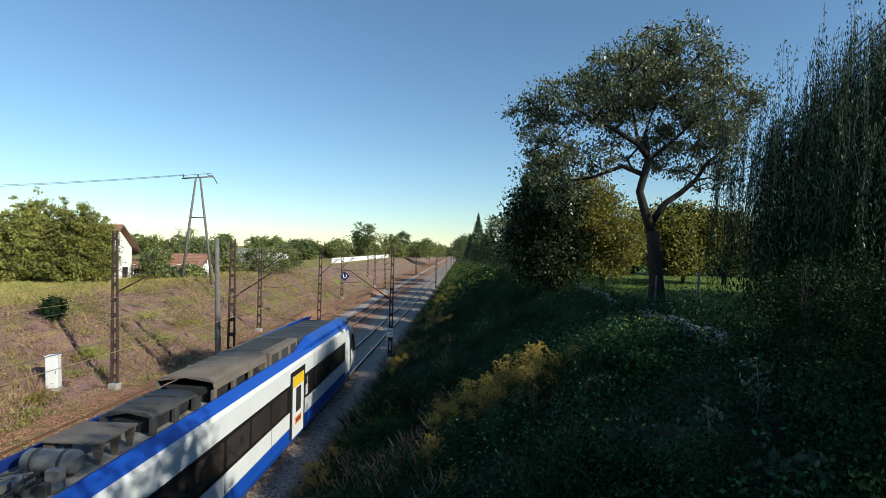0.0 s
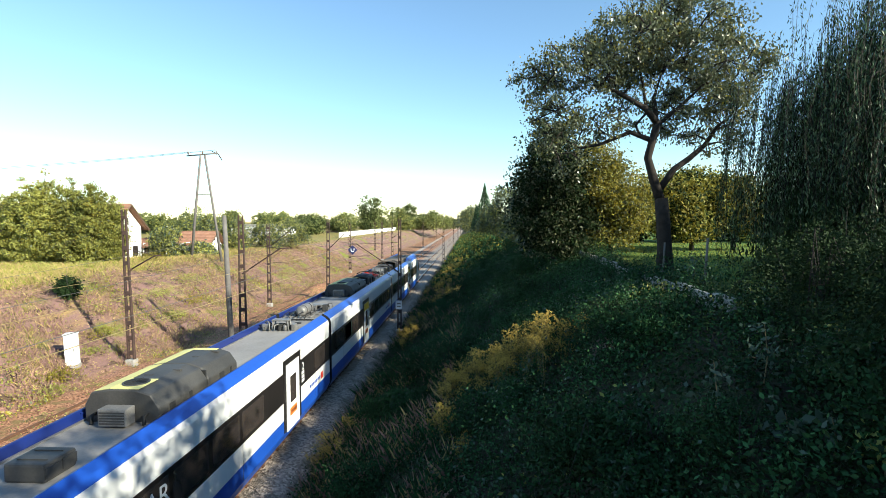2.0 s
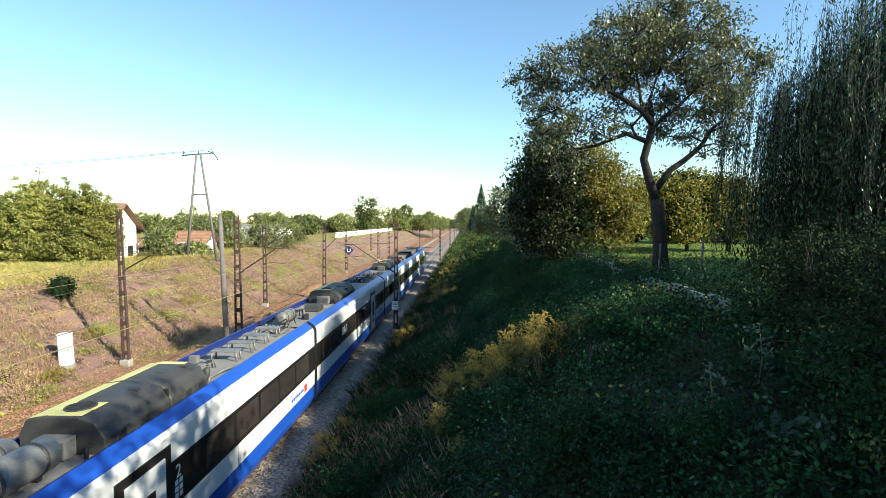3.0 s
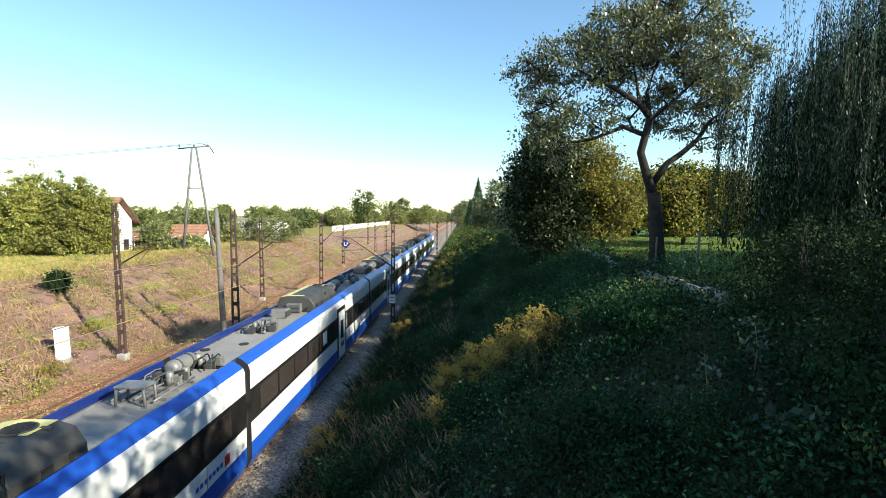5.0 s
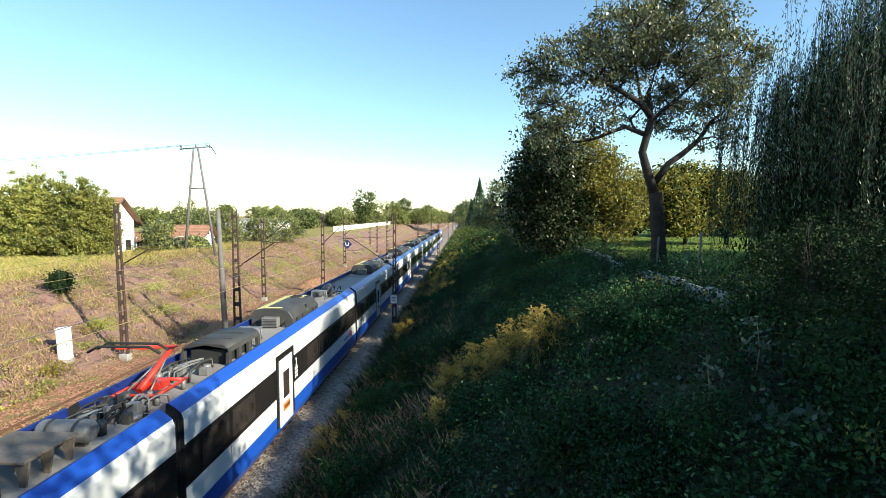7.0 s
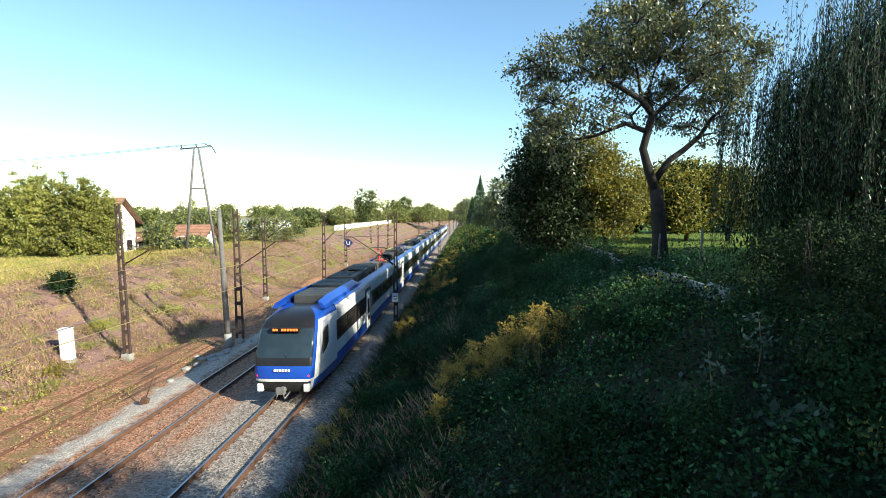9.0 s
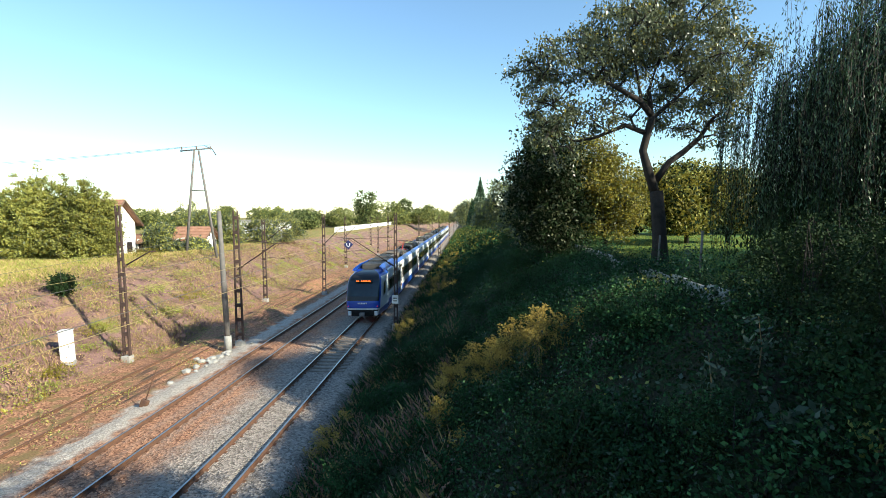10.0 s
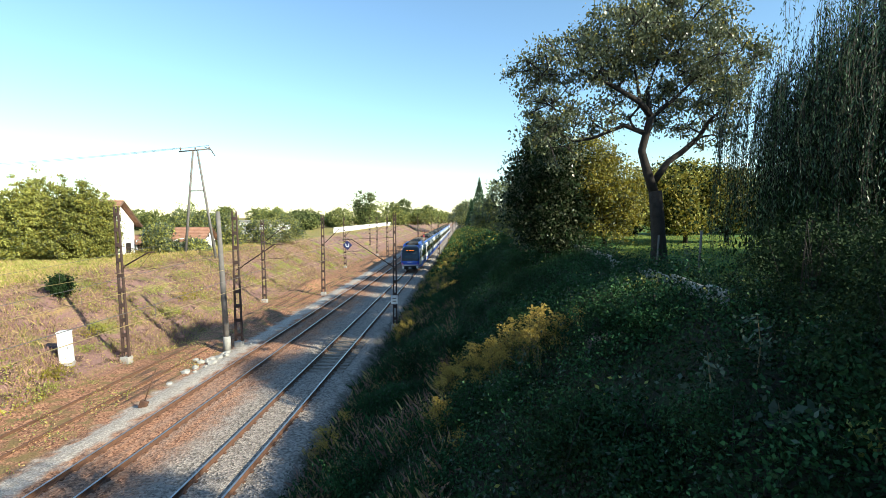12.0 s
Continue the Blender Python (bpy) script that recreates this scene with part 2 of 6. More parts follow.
def spaced(stops):
    out = []
    for (a, b, n) in stops:
        out += list(np.linspace(a, b, n, endpoint=False))
    return np.array(out + [stops[-1][1]])


xs = spaced([(-2500, -300, 12), (-300, -60, 16), (-60, -31, 30), (-31, -18, 52), (-18, -14, 14), (-14, -9.5, 12), (-9.5, -5, 24), (-5, 12, 68), (12, 40, 28), (40, 300, 16), (300, 2500, 12)])
ys = spaced([(-300, -20, 12), (-20, 4, 12), (4, 60, 190), (60, 140, 80), (140, 400, 40), (400, 4500, 24)])
gx, gy = np.meshgrid(xs, ys)
gz = ground_z(gx, gy)
nx = len(xs)
quads = [(j * nx + i, j * nx + i + 1, (j + 1) * nx + i + 1, (j + 1) * nx + i) for j in range(len(ys) - 1) for i in range(nx - 1)]


def ground_material():
    """Ballast, rusty stone, dry slope, soil and lawn, laid out across the line in uneven strips."""
    m = bpy.data.materials.new("ground")
    m.use_nodes = True
    n, l = m.node_tree.nodes, m.node_tree.links
    b = n["Principled BSDF"]
    b.inputs["Roughness"].default_value = 0.95
    b.inputs["Specular IOR Level"].default_value = 0.2
    co = n.new("ShaderNodeTexCoord")
    sep = n.new("ShaderNodeSeparateXYZ")
    l.new(co.outputs["Object"], sep.inputs[0])

    def noise_tex(scale, detail=4.0, stretch=None):
        t = n.new("ShaderNodeTexNoise")
        t.inputs["Scale"].default_value, t.inputs["Detail"].default_value = scale, detail
        if stretch:
            mp = n.new("ShaderNodeMapping")
            mp.inputs["Scale"].default_value = stretch
            l.new(co.outputs["Object"], mp.inputs[0])
            l.new(mp.outputs[0], t.inputs[0])
        else:
            l.new(co.outputs["Object"], t.inputs[0])
        return t.outputs[0]

    def op(kind, a, c):
        t = n.new("ShaderNodeMath")
        t.operation = kind
        for i, v in enumerate((a, c)):
            if isinstance(v, (int, float)):
                t.inputs[i].default_value = v
            else:
                l.new(v, t.inputs[i])
        return t.outputs[0]

    def rng(v, a, c, lo=0.0, hi=1.0):
        t = n.new("ShaderNodeMapRange")
        t.inputs[1].default_value, t.inputs[2].default_value, t.inputs[3].default_value, t.inputs[4].default_value = a, c, lo, hi
        l.new(v, t.inputs[0])
        return t.outputs[0]

    def mix(f, a, c):
        t = n.new("ShaderNodeMix")
        t.data_type = "RGBA"
        l.new(f, t.inputs[0])
        for i, v in ((6, a), (7, c)):
            if isinstance(v, tuple):
                t.inputs[i].default_value = (*v, 1)
            else:
                l.new(v, t.inputs[i])
        return t.outputs[2]

    broad, mid, fine = noise_tex(0.35), noise_tex(1.6), noise_tex(14.0, 3.0)
    streak = noise_tex(1.0, 4.0, (2.2, 0.25, 1.0))
    stone = n.new("ShaderNodeTexVoronoi")
    stone.inputs["Scale"].default_value = 14.0
    l.new(co.outputs["Object"], stone.inputs[0])
    sx = op("ADD", sep.outputs[0], op("MULTIPLY", op("SUBTRACT", mid, 0.5), 1.6))
    speck = n.new("ShaderNodeSeparateColor")
    l.new(stone.outputs["Color"], speck.inputs[0])
    grey = mix(speck.outputs[0], (0.15, 0.125, 0.105), (0.46, 0.385, 0.325))
    rusty = mix(speck.outputs[1], (0.13, 0.055, 0.032), (0.58, 0.30, 0.175))
    pale = mix(speck.outputs[2], (0.33, 0.28, 0.235), (0.60, 0.52, 0.44))
    ballast = mix(op("MULTIPLY", rng(sx, -10.6, -9.4, 1.0, 0.0), rng(streak, 0.3, 0.6, 0.55, 1.0)), grey, rusty)
    ballast = mix(op("MULTIPLY", rng(sx, -13.2, -13.6), rng(sx, -14.9, -14.4)), ballast, pale)
    old = mix(rng(mid, 0.5, 0.64), rusty, mix(fine, (0.12, 0.075, 0.04), (0.34, 0.24, 0.10)))
    old = mix(rng(streak, 0.56, 0.70), old, (0.09, 0.06, 0.045))
    bed = mix(rng(sx, -14.5, -15.0), ballast, old)
    soil = mix(fine, (0.11, 0.06, 0.052), (0.42, 0.25, 0.215))
    dry = mix(fine, (0.25, 0.16, 0.07), (0.48, 0.33, 0.145))
    green = mix(fine, (0.13, 0.15, 0.03), (0.29, 0.29, 0.06))
    slope = mix(rng(streak, 0.52, 0.72), soil, dry)
    slope = mix(op("MULTIPLY", rng(mid, 0.53, 0.64), 0.85), slope, (0.07, 0.045, 0.036))
    slope = mix(op("MULTIPLY", rng(broad, 0.54, 0.66), rng(sep.outputs[1], 20.0, 26.0)), slope, green)
    top = mix(rng(mid, 0.35, 0.65), dry, green)
    leftside = mix(rng(sx, -28.2, -30.2), slope, top)
    bed = mix(rng(sx, -19.0, -20.4), bed, leftside)
    # bank soil darkened to near black: shade is put into its colour
    humus = mix(fine, (0.02, 0.017, 0.012), (0.05, 0.04, 0.028))
    bank_soil = mix(rng(mid, 0.4, 0.7), humus, (0.03, 0.045, 0.017))
    lawn = mix(fine, (0.07, 0.13, 0.025), (0.15, 0.23, 0.05))
    heap = n.new("ShaderNodeVectorMath")
    heap.operation = "DISTANCE"
    heap.inputs[1].default_value = (3.7, 12.0, 5.2)
    l.new(co.outputs["Object"], heap.inputs[0])
    bank_soil = mix(rng(op("ADD", heap.outputs["Value"], op("MULTIPLY", mid, 0.9)), 1.0, 1.45), mix(fine, (0.16, 0.12, 0.10), (0.34, 0.26, 0.22)), bank_soil)
    right = mix(rng(sx, 6.5, 9.5), bank_soil, lawn)
    col = mix(rng(sx, -5.9, -5.1), bed, right)
    l.new(col, b.inputs["Base Color"])
    bp = n.new("ShaderNodeBump")
    bp.inputs["Strength"].default_value, bp.inputs["Distance"].default_value = 0.9, 0.05
    l.new(op("ADD", stone.outputs["Distance"], op("MULTIPLY", fine, 0.7)), bp.inputs["Height"])
    l.new(bp.outputs[0], b.inputs["Normal"])
    return m


GROUND = ground_material()
ground = mesh_object("ground", np.stack([gx, gy, gz], -1).reshape(-1, 3).tolist(), quads, GROUND, smooth=True)
tagged(ground, "railway cutting with stone ballast, dry weedy banks and lawn", "ground", kind="structure")


# ---- railway tracks ----
def rail_bm(x, y0, y1):
    bm = bmesh.new()
    outline = [(-0.07, -0.17), (0.07, -0.17), (0.07, -0.155), (0.012, -0.13), (0.012, -0.05), (0.036, -0.035), (0.036, -0.004), (0.028, 0.0), (-0.028, 0.0), (-0.036, -0.004),
               (-0.036, -0.035), (-0.012, -0.05), (-0.012, -0.13), (-0.07, -0.155)]
    a = [bm.verts.new((x + px, y0, pz)) for px, pz in outline]
    b = [bm.verts.new((x + px, y1, pz)) for px, pz in outline]
    for k in range(len(a)):
        f = bm.faces.new((a[k], b[k], b[(k + 1) % len(a)], a[(k + 1) % len(a)]))
        f.material_index = 1 if k in (6, 7, 8) else 0
    return bm


def sleeper_mesh():
    bm = bmesh.new()
    box(bm, (-1.25, -0.13, -0.2), (1.25, 0.13, 0.0), bevel=0.015)
    for x in (-0.75, 0.75):
        for s in (-0.12, 0.12):
            box(bm, (x + s - 0.035, -0.06, 0.0), (x + s + 0.035, 0.06, 0.05), 1)
    me = bpy.data.meshes.new("sleeper")
    bm.to_mesh(me)
    bm.free()
    me.materials.append(SLEEPER)
    me.materials.append(RUST)
    return me


SLEEPER_MESH = sleeper_mesh()
TRACKS = []
for cx, label, far in ((TRACK_A, "railway track with shiny rails on grey stone ballast", 900), (TRACK_B, "railway track with rust-brown rails on rusty ballast", 900),
                       (TRACK_C, "disused overgrown railway track sunk in rusty stones", 62)):
    tr = tagged(empty("railway_track", pose(cx, 0, 0 if far > 100 else -0.17)), label, "track", "tracks in the cutting", kind="structure")
    for s in (-0.75, 0.75):
        part("rail", rail_bm(s, -40, far), [RUST, RAILTOP if far > 100 else RUST], tr)
    TRACKS.append(tr)


# ---- the train ----
HALF = [(1.25, 0.38), (1.41, 0.72), (1.41, 1.20), (1.41, 1.80), (1.41, 2.82), (1.41, 3.42), (1.36, 3.56), (1.24, 3.67), (1.06, 3.78), (1.01, 3.77), (0.99, 3.53)]
KIND = [1, 1, 0, 2, 0, 0, 1, 1, 5, 5]  # paint between neighbouring points: 0 white, 1 blue, 2 black band
BODY_MATS = [WHITE, BLUE, BAND, ROOF, RUBBER, NAVY]


def shell(y0, y1):
    """The body of one car between two joints, in the train's space."""
    bm = bmesh.new()
    ring = HALF + [(-x, z) for x, z in HALF[::-1]]
    kinds = KIND + [3] + KIND[::-1] + [4]
    rows = [[bm.verts.new((x, y, z)) for x, z in ring] for y in (y0, y1)]
    for k in range(len(ring)):
        f = bm.faces.new((rows[0][k], rows[1][k], rows[1][(k + 1) % len(ring)], rows[0][(k + 1) % len(ring)]))
        f.material_index = kinds[k]
    for r in (rows[0][::-1], rows[1]):
        bm.faces.new(r).material_index = 4
    return bm


def pane_bm(y0, y1, z0=1.93, z1=2.70, side=1):
    bm = bmesh.new()
    lo, hi = (1.412, y0, z0), (1.424, y1, z1)
    if side < 0:
        lo, hi = (-1.424, y0, z0), (-1.412, y1, z1)
    box(bm, lo, hi, bevel=0.004)
    return bm


def door(y, car, yellow, sign=True):
    """A plug door with dark surround, white leaf, tall window; on both sides."""
    for side in (1, -1):
        bm = bmesh.new()
        def slab(a, b, ya, yb, za, zb, mat):
            box(bm, (min(side * a, side * b), ya, za), (max(side * a, side * b), yb, zb), mat, bevel=0.006)
        slab(1.40, 1.428, y - 0.86, y + 0.86, 0.75, 3.24, 1)
        slab(1.42, 1.450, y - 0.62, y + 0.62, 0.70, 3.04, 0)
        if yellow:
            slab(1.44, 1.456, y - 0.62, y + 0.62, 2.62, 3.04, 3)
        slab(1.44, 1.460, y - 0.30, y + 0.26, 1.62, 2.56, 2)
        leaf = part("door", bm, [WHITE, BAND, GLASS, YELLOW], car, "white plug door with dark surround and tall window")
        if sign and side > 0:
            b2 = bmesh.new()
            box(b2, (1.455, y - 0.36, 1.18), (1.464, y + 0.30, 1.44), 0)
            for k in range(5):
                box(b2, (1.463, y - 0.28 + k * 0.11, 1.25), (1.467, y - 0.20 + k * 0.11, 1.37), 1)
            part("door_sign", b2, [ORANGE, BAND], car, "small orange notice")


def word(text, y, z, size, car, name="lettering"):
    cu = bpy.data.curves.new(name, "FONT")
    cu.body, cu.size, cu.extrude, cu.align_x, cu.align_y = text, size, 0.003, "CENTER", "CENTER"
    tmp = bpy.data.objects.new(name, cu)
    scene.collection.objects.link(tmp)
    me = bpy.data.meshes.new_from_object(tmp.evaluated_get(bpy.context.evaluated_depsgraph_get()))
    bpy.data.objects.remove(tmp)
    me.materials.append(LETTER)
    ob = new(name, me)
    ob.parent = car
    ob.matrix_basis = Matrix.Translation((1.432, y, z)) @ Euler((radians(90), 0, radians(90))).to_matrix().to_4x4()
    ob["label"] = "white lettering on the window band"
    return ob


def pictograms(y, car):
    bm = bmesh.new()
    for i in range(2):
        for k in range(3):
            box(bm, (1.414, y + i * 0.17 - 0.07, 1.93 + k * 0.15), (1.420, y + i * 0.17 + 0.05, 2.04 + k * 0.15))
    part("pictograms", bm, LETTER, car, "small white square symbols")


def ac_unit(y0, length, car, fan_back):
    """Low dark hood in two covers with chamfered shoulders; the fan at the end that fan_back names."""
    bm = bmesh.new()
    prof = [(-0.86, 3.53), (-0.88, 3.90), (-0.72, 4.20), (-0.30, 4.27), (0.30, 4.27), (0.66, 4.16), (0.86, 3.86), (0.86, 3.53)]
    joint = y0 + length * 0.56
    for ya, yb in ((y0, joint - 0.02), (joint + 0.02, y0 + length)):
        a, b = [[bm.verts.new((x, y, z)) for x, z in prof] for y in (ya, yb)]
        n = len(prof)
        for k in range(n):
            j = (k + 1) % n
            bm.faces.new((a[k], b[k], b[j], a[j])).material_index = 0
        bm.faces.new(a), bm.faces.new(b[::-1])
    bmesh.ops.recalc_face_normals(bm, faces=bm.faces)
    bmesh.ops.bevel(bm, geom=list(bm.edges), offset=0.025, segments=1, affect="EDGES")
    box(bm, (-0.80, joint - 0.03, 3.56), (0.80, joint + 0.03, 4.10), 1)
    for f, w in ((0.10, 0.22), (0.32, 0.12), (0.72, 0.25), (0.88, 0.1)):
        yy = y0 + length * f
        box(bm, (0.83, yy, 3.60), (0.875, yy + w, 3.84), 1, bevel=0.01)
    for k in range(4):
        xx = -0.62 + k * 0.40
        tube(bm, [(xx, y0 + 0.05, 3.74), (xx, y0 - 0.12, 3.72), (xx + 0.05, y0 - 0.2, 3.56)], 0.04, 6, 1)
    for xx, yy in ((-0.1, 0.3), (0.35, 0.42), (0.15, 0.75), (0.4, 0.9)):
        box(bm, (xx - 0.10, y0 + length * yy - 0.05, 4.235), (xx + 0.10, y0 + length * yy + 0.05, 4.285), 0, bevel=0.008)
    unit = part("air_conditioner", bm, [UNIT, RUBBER], car, "dark grey roof air conditioner with yellow walkway stripe")
    bm = bmesh.new()
    side = pose(-0.51, 0, 4.242, 0, -9.5, 0)
    end_wide = 0.78 if fan_back else 0.26
    far_wide = 0.26 if fan_back else 0.70
    box(bm, (-0.17, y0 + 0.06, 0.0), (0.20, joint - 0.06, 0.008), m=side)
    box(bm, (-0.17, joint + 0.06, 0.0), (0.20, y0 + length - 0.05, 0.008), m=side)
    box(bm, (-0.30, y0 + 0.05, 4.272), (0.36, y0 + end_wide, 4.279))
    box(bm, (-0.30, y0 + length - far_wide, 4.272), (0.36, y0 + length - 0.05, 4.279))
    part("walkway_stripe", bm, STRIPE, unit, "pale yellow painted stripe")
    fan_y = y0 + 0.50 if fan_back else y0 + length - 0.48
    bm = bmesh.new()
    tube(bm, [(0.0, fan_y, 4.268), (0.0, fan_y, 4.300)], 0.29, 18)
    part("fan_ring", bm, UNIT, unit, "round dark fan ring")
    bm = bmesh.new()
    tube(bm, [(0.0, fan_y, 4.30), (0.0, fan_y, 4.306)], 0.25, 18)
    for k in range(4):
        c, d = math.cos(k * math.pi / 4), math.sin(k * math.pi / 4)
        tube(bm, [(-0.25 * c, fan_y - 0.25 * d, 4.31), (0.25 * c, fan_y + 0.25 * d, 4.31)], 0.01, 4)
    part("fan_grille", bm, RUBBER, unit, "black fan grille")
    bm = bmesh.new()
    box(bm, (-0.30, y0 - 0.36, 3.58), (0.34, y0 - 0.06, 3.96), 0, bevel=0.02)
    vent = part("vent_box", bm, STEEL, car, "light grey slatted vent box")
    for k in range(5):
        bm = bmesh.new()
        box(bm, (-0.26, y0 - 0.372, 3.63 + k * 0.06), (0.30, y0 - 0.355, 3.66 + k * 0.06))
        part("slat", bm, UNIT, vent)


def roof_frame(y, car, w=0.38, h=0.33, d=0.3):
    """A small open stand: top plate, four splayed legs, shoes."""
    bm = bmesh.new()
    box(bm, (-w - 0.05, y - 0.05, 3.50 + h), (w + 0.05, y + d + 0.05, 3.55 + h), bevel=0.012)
    stand = part("roof_stand", bm, STEEL, car, "light grey steel stand on the roof deck")
    for sx in (-w, w):
        for sy in (0, d):
            bm = bmesh.new()
            tube(bm, [(sx * 1.12, y + sy, 3.53), (sx, y + sy, 3.52 + h)], 0.034, 6)
            box(bm, (sx * 1.12 - 0.07, y + sy - 0.06, 3.531), (sx * 1.12 + 0.07, y + sy + 0.06, 3.548))
            part("leg", bm, STEEL, stand)


def tank(y, x, length, r, car, along="y"):
    bm = bmesh.new()
    z = 3.60 + r
    if along == "y":
        ends = [(x, y, z), (x, y + length, z)]
    else:
        ends = [(x - length / 2, y, z), (x + length / 2, y, z)]
    d = (Vector(ends[1]) - Vector(ends[0])).normalized()
    a, b = Vector(ends[0]), Vector(ends[1])
    tube(bm, [a - d * 0.10, a - d * 0.07, a, b, b + d * 0.07, b + d * 0.10], [r * 0.45, r * 0.8, r, r, r * 0.8, r * 0.45], 18)
    vessel = part("air_tank", bm, STEEL, car, "grey cylindrical air tank on feet")
    for f in (0.2, 0.8):
        p = a.lerp(b, f)
        bm = bmesh.new()
        tube(bm, [p - d * 0.03, p + d * 0.03], r + 0.012, 18)
        box(bm, (p.x - 0.12, p.y - 0.05, 3.532), (p.x + 0.12, p.y + 0.05, z - r * 0.7))
        part("strap", bm, UNIT, vessel)


def roof_box(y0, y1, x0, x1, h, car, mat, label="roof equipment box"):
    bm = bmesh.new()
    box(bm, (x0, y0, 3.532), (x1, y1, 3.53 + h), 0, bevel=0.05)
    case = part("roof_box", bm, mat, car, label)
    n = max(2, int((y1 - y0) / 0.55))
    for k in range(n):
        y = y0 + (k + 0.5) * (y1 - y0) / n
        bm = bmesh.new()
        box(bm, (x1 - 0.005, y - 0.16, 3.61), (x1 + 0.02, y + 0.16, 3.46 + h), 0, bevel=0.01)
        part("hatch", bm, UNIT, case)
        bm = bmesh.new()
        box(bm, (x0 + 0.1, y - 0.012, 3.53 + h - 0.004), (x1 - 0.1, y + 0.012, 3.548 + h))
        part("seam", bm, UNIT, case)


def hood(y0, y1, car, mat, openings=3, top=4.28, w=0.88, label="rounded brown-dusted roof hood with side openings"):
    """A rounded sheet hood over equipment, open between posts on its sides."""
    bm = bmesh.new()
    prof = [(-w, 3.92), (-w * 0.94, top - 0.12), (-w * 0.7, top - 0.02), (0.0, top), (w * 0.7, top - 0.02), (w * 0.94, top - 0.12), (w, 3.92), (w * 0.96, 3.92), (w * 0.9, top - 0.15), (0, top - 0.04), (-w * 0.9, top - 0.15), (-w * 0.96, 3.92)]
    a, b = [[bm.verts.new((x, y, z)) for x, z in prof] for y in (y0, y1)]
    n = len(prof)
    for k in range(n):
        j = (k + 1) % n
        bm.faces.new((a[k], b[k], b[j], a[j])).smooth = k in (1, 2, 3, 4)
    bm.faces.new(a), bm.faces.new(b[::-1])
    bmesh.ops.recalc_face_normals(bm, faces=bm.faces)
    lid = part("hood", bm, mat, car, label)
    for k in range(openings + 1):
        y = y0 + 0.05 + (y1 - y0 - 0.1) * k / openings
        for s in (-1, 1):
            bm = bmesh.new()
            box(bm, (s * w * 0.93 - 0.05, y - 0.09, 3.531), (s * w * 0.93 + 0.05, y + 0.09, 3.93), bevel=0.01)
            part("post", bm, mat, lid)
    for k in range(1, 3):
        bm = bmesh.new()
        y = y0 + (y1 - y0) * k / 3
        box(bm, (-w * 0.68, y - 0.03, top - 0.03), (w * 0.68, y + 0.03, top + 0.02), bevel=0.008)
        part("seam", bm, mat, lid)
    bm = bmesh.new()
    box(bm, (-w * 0.75, y0 + 0.15, 3.532), (w * 0.75, y1 - 0.15, 3.98), bevel=0.06)
    part("converter", bm, RUBBER, lid, "black equipment under the hood")


def grille_box(y0, y1, car):
    """A brown box whose top is a dark slatted grille."""
    bm = bmesh.new()
    box(bm, (-0.86, y0, 3.532), (0.86, y1, 4.16), bevel=0.03)
    case = part("resistor_box", bm, DIRTY, car, "brown-dusted box with a dark slatted top")
    n = int((y1 - y0 - 0.3) / 0.14)
    for k in range(n):
        y = y0 + 0.18 + k * 0.14
        bm = bmesh.new()
        box(bm, (-0.70, y, 4.162), (0.50, y + 0.08, 4.185))
        part("slat", bm, UNIT, case)
    for k in range(3):
        bm = bmesh.new()
        y = y0 + (y1 - y0) * (k + 0.5) / 3
        box(bm, (0.858, y - 0.32, 3.66), (0.875, y + 0.32, 4.02), bevel=0.005)
        part("louvre", bm, UNIT, case)


def canopy(y0, y1, car):
    """A flat dusty plate on tapered gussets, open beneath."""
    bm = bmesh.new()
    box(bm, (-0.64, y0, 3.96), (0.60, y1, 4.01), bevel=0.012)
    plate_ob = part("cover_plate", bm, DIRTY, car, "brown-dusted cover plate on tapered brackets")
    for y in (y0 + 0.1, (y0 + y1) / 2, y1 - 0.1):
        for sx in (-0.54, 0.48):
            bm = bmesh.new()
            a = [bm.verts.new((sx + dx, y + dy, z)) for dy in (-0.02, 0.02) for dx, z in ((-0.05, 3.53), (0.05, 3.53), (0.13, 3.96), (-0.13, 3.96))]
            for q in ((0, 1, 2, 3), (7, 6, 5, 4), (0, 4, 5, 1), (1, 5, 6, 2), (2, 6, 7, 3), (3, 7, 4, 0)):
                bm.faces.new([a[i] for i in q])
            bmesh.ops.recalc_face_normals(bm, faces=bm.faces)
            part("gusset", bm, DIRTY, plate_ob)


def rack(y0, y1, car):
    """Conduits lying side by side on cross battens."""
    for k in range(5):
        x = -0.62 + k * 0.26
        bm = bmesh.new()
        tube(bm, [(x, y0, 3.60), (x + 0.03 * (k % 2), (y0 + y1) / 2, 3.62), (x, y1, 3.60)], 0.028, 6)
        part("conduit", bm, UNIT if k % 2 else STEEL, car)
    for f in (0.15, 0.5, 0.85):
        bm = bmesh.new()
        y = y0 + (y1 - y0) * f
        box(bm, (-0.72, y - 0.03, 3.532), (0.55, y + 0.03, 3.585))
        part("batten", bm, STEEL, car)


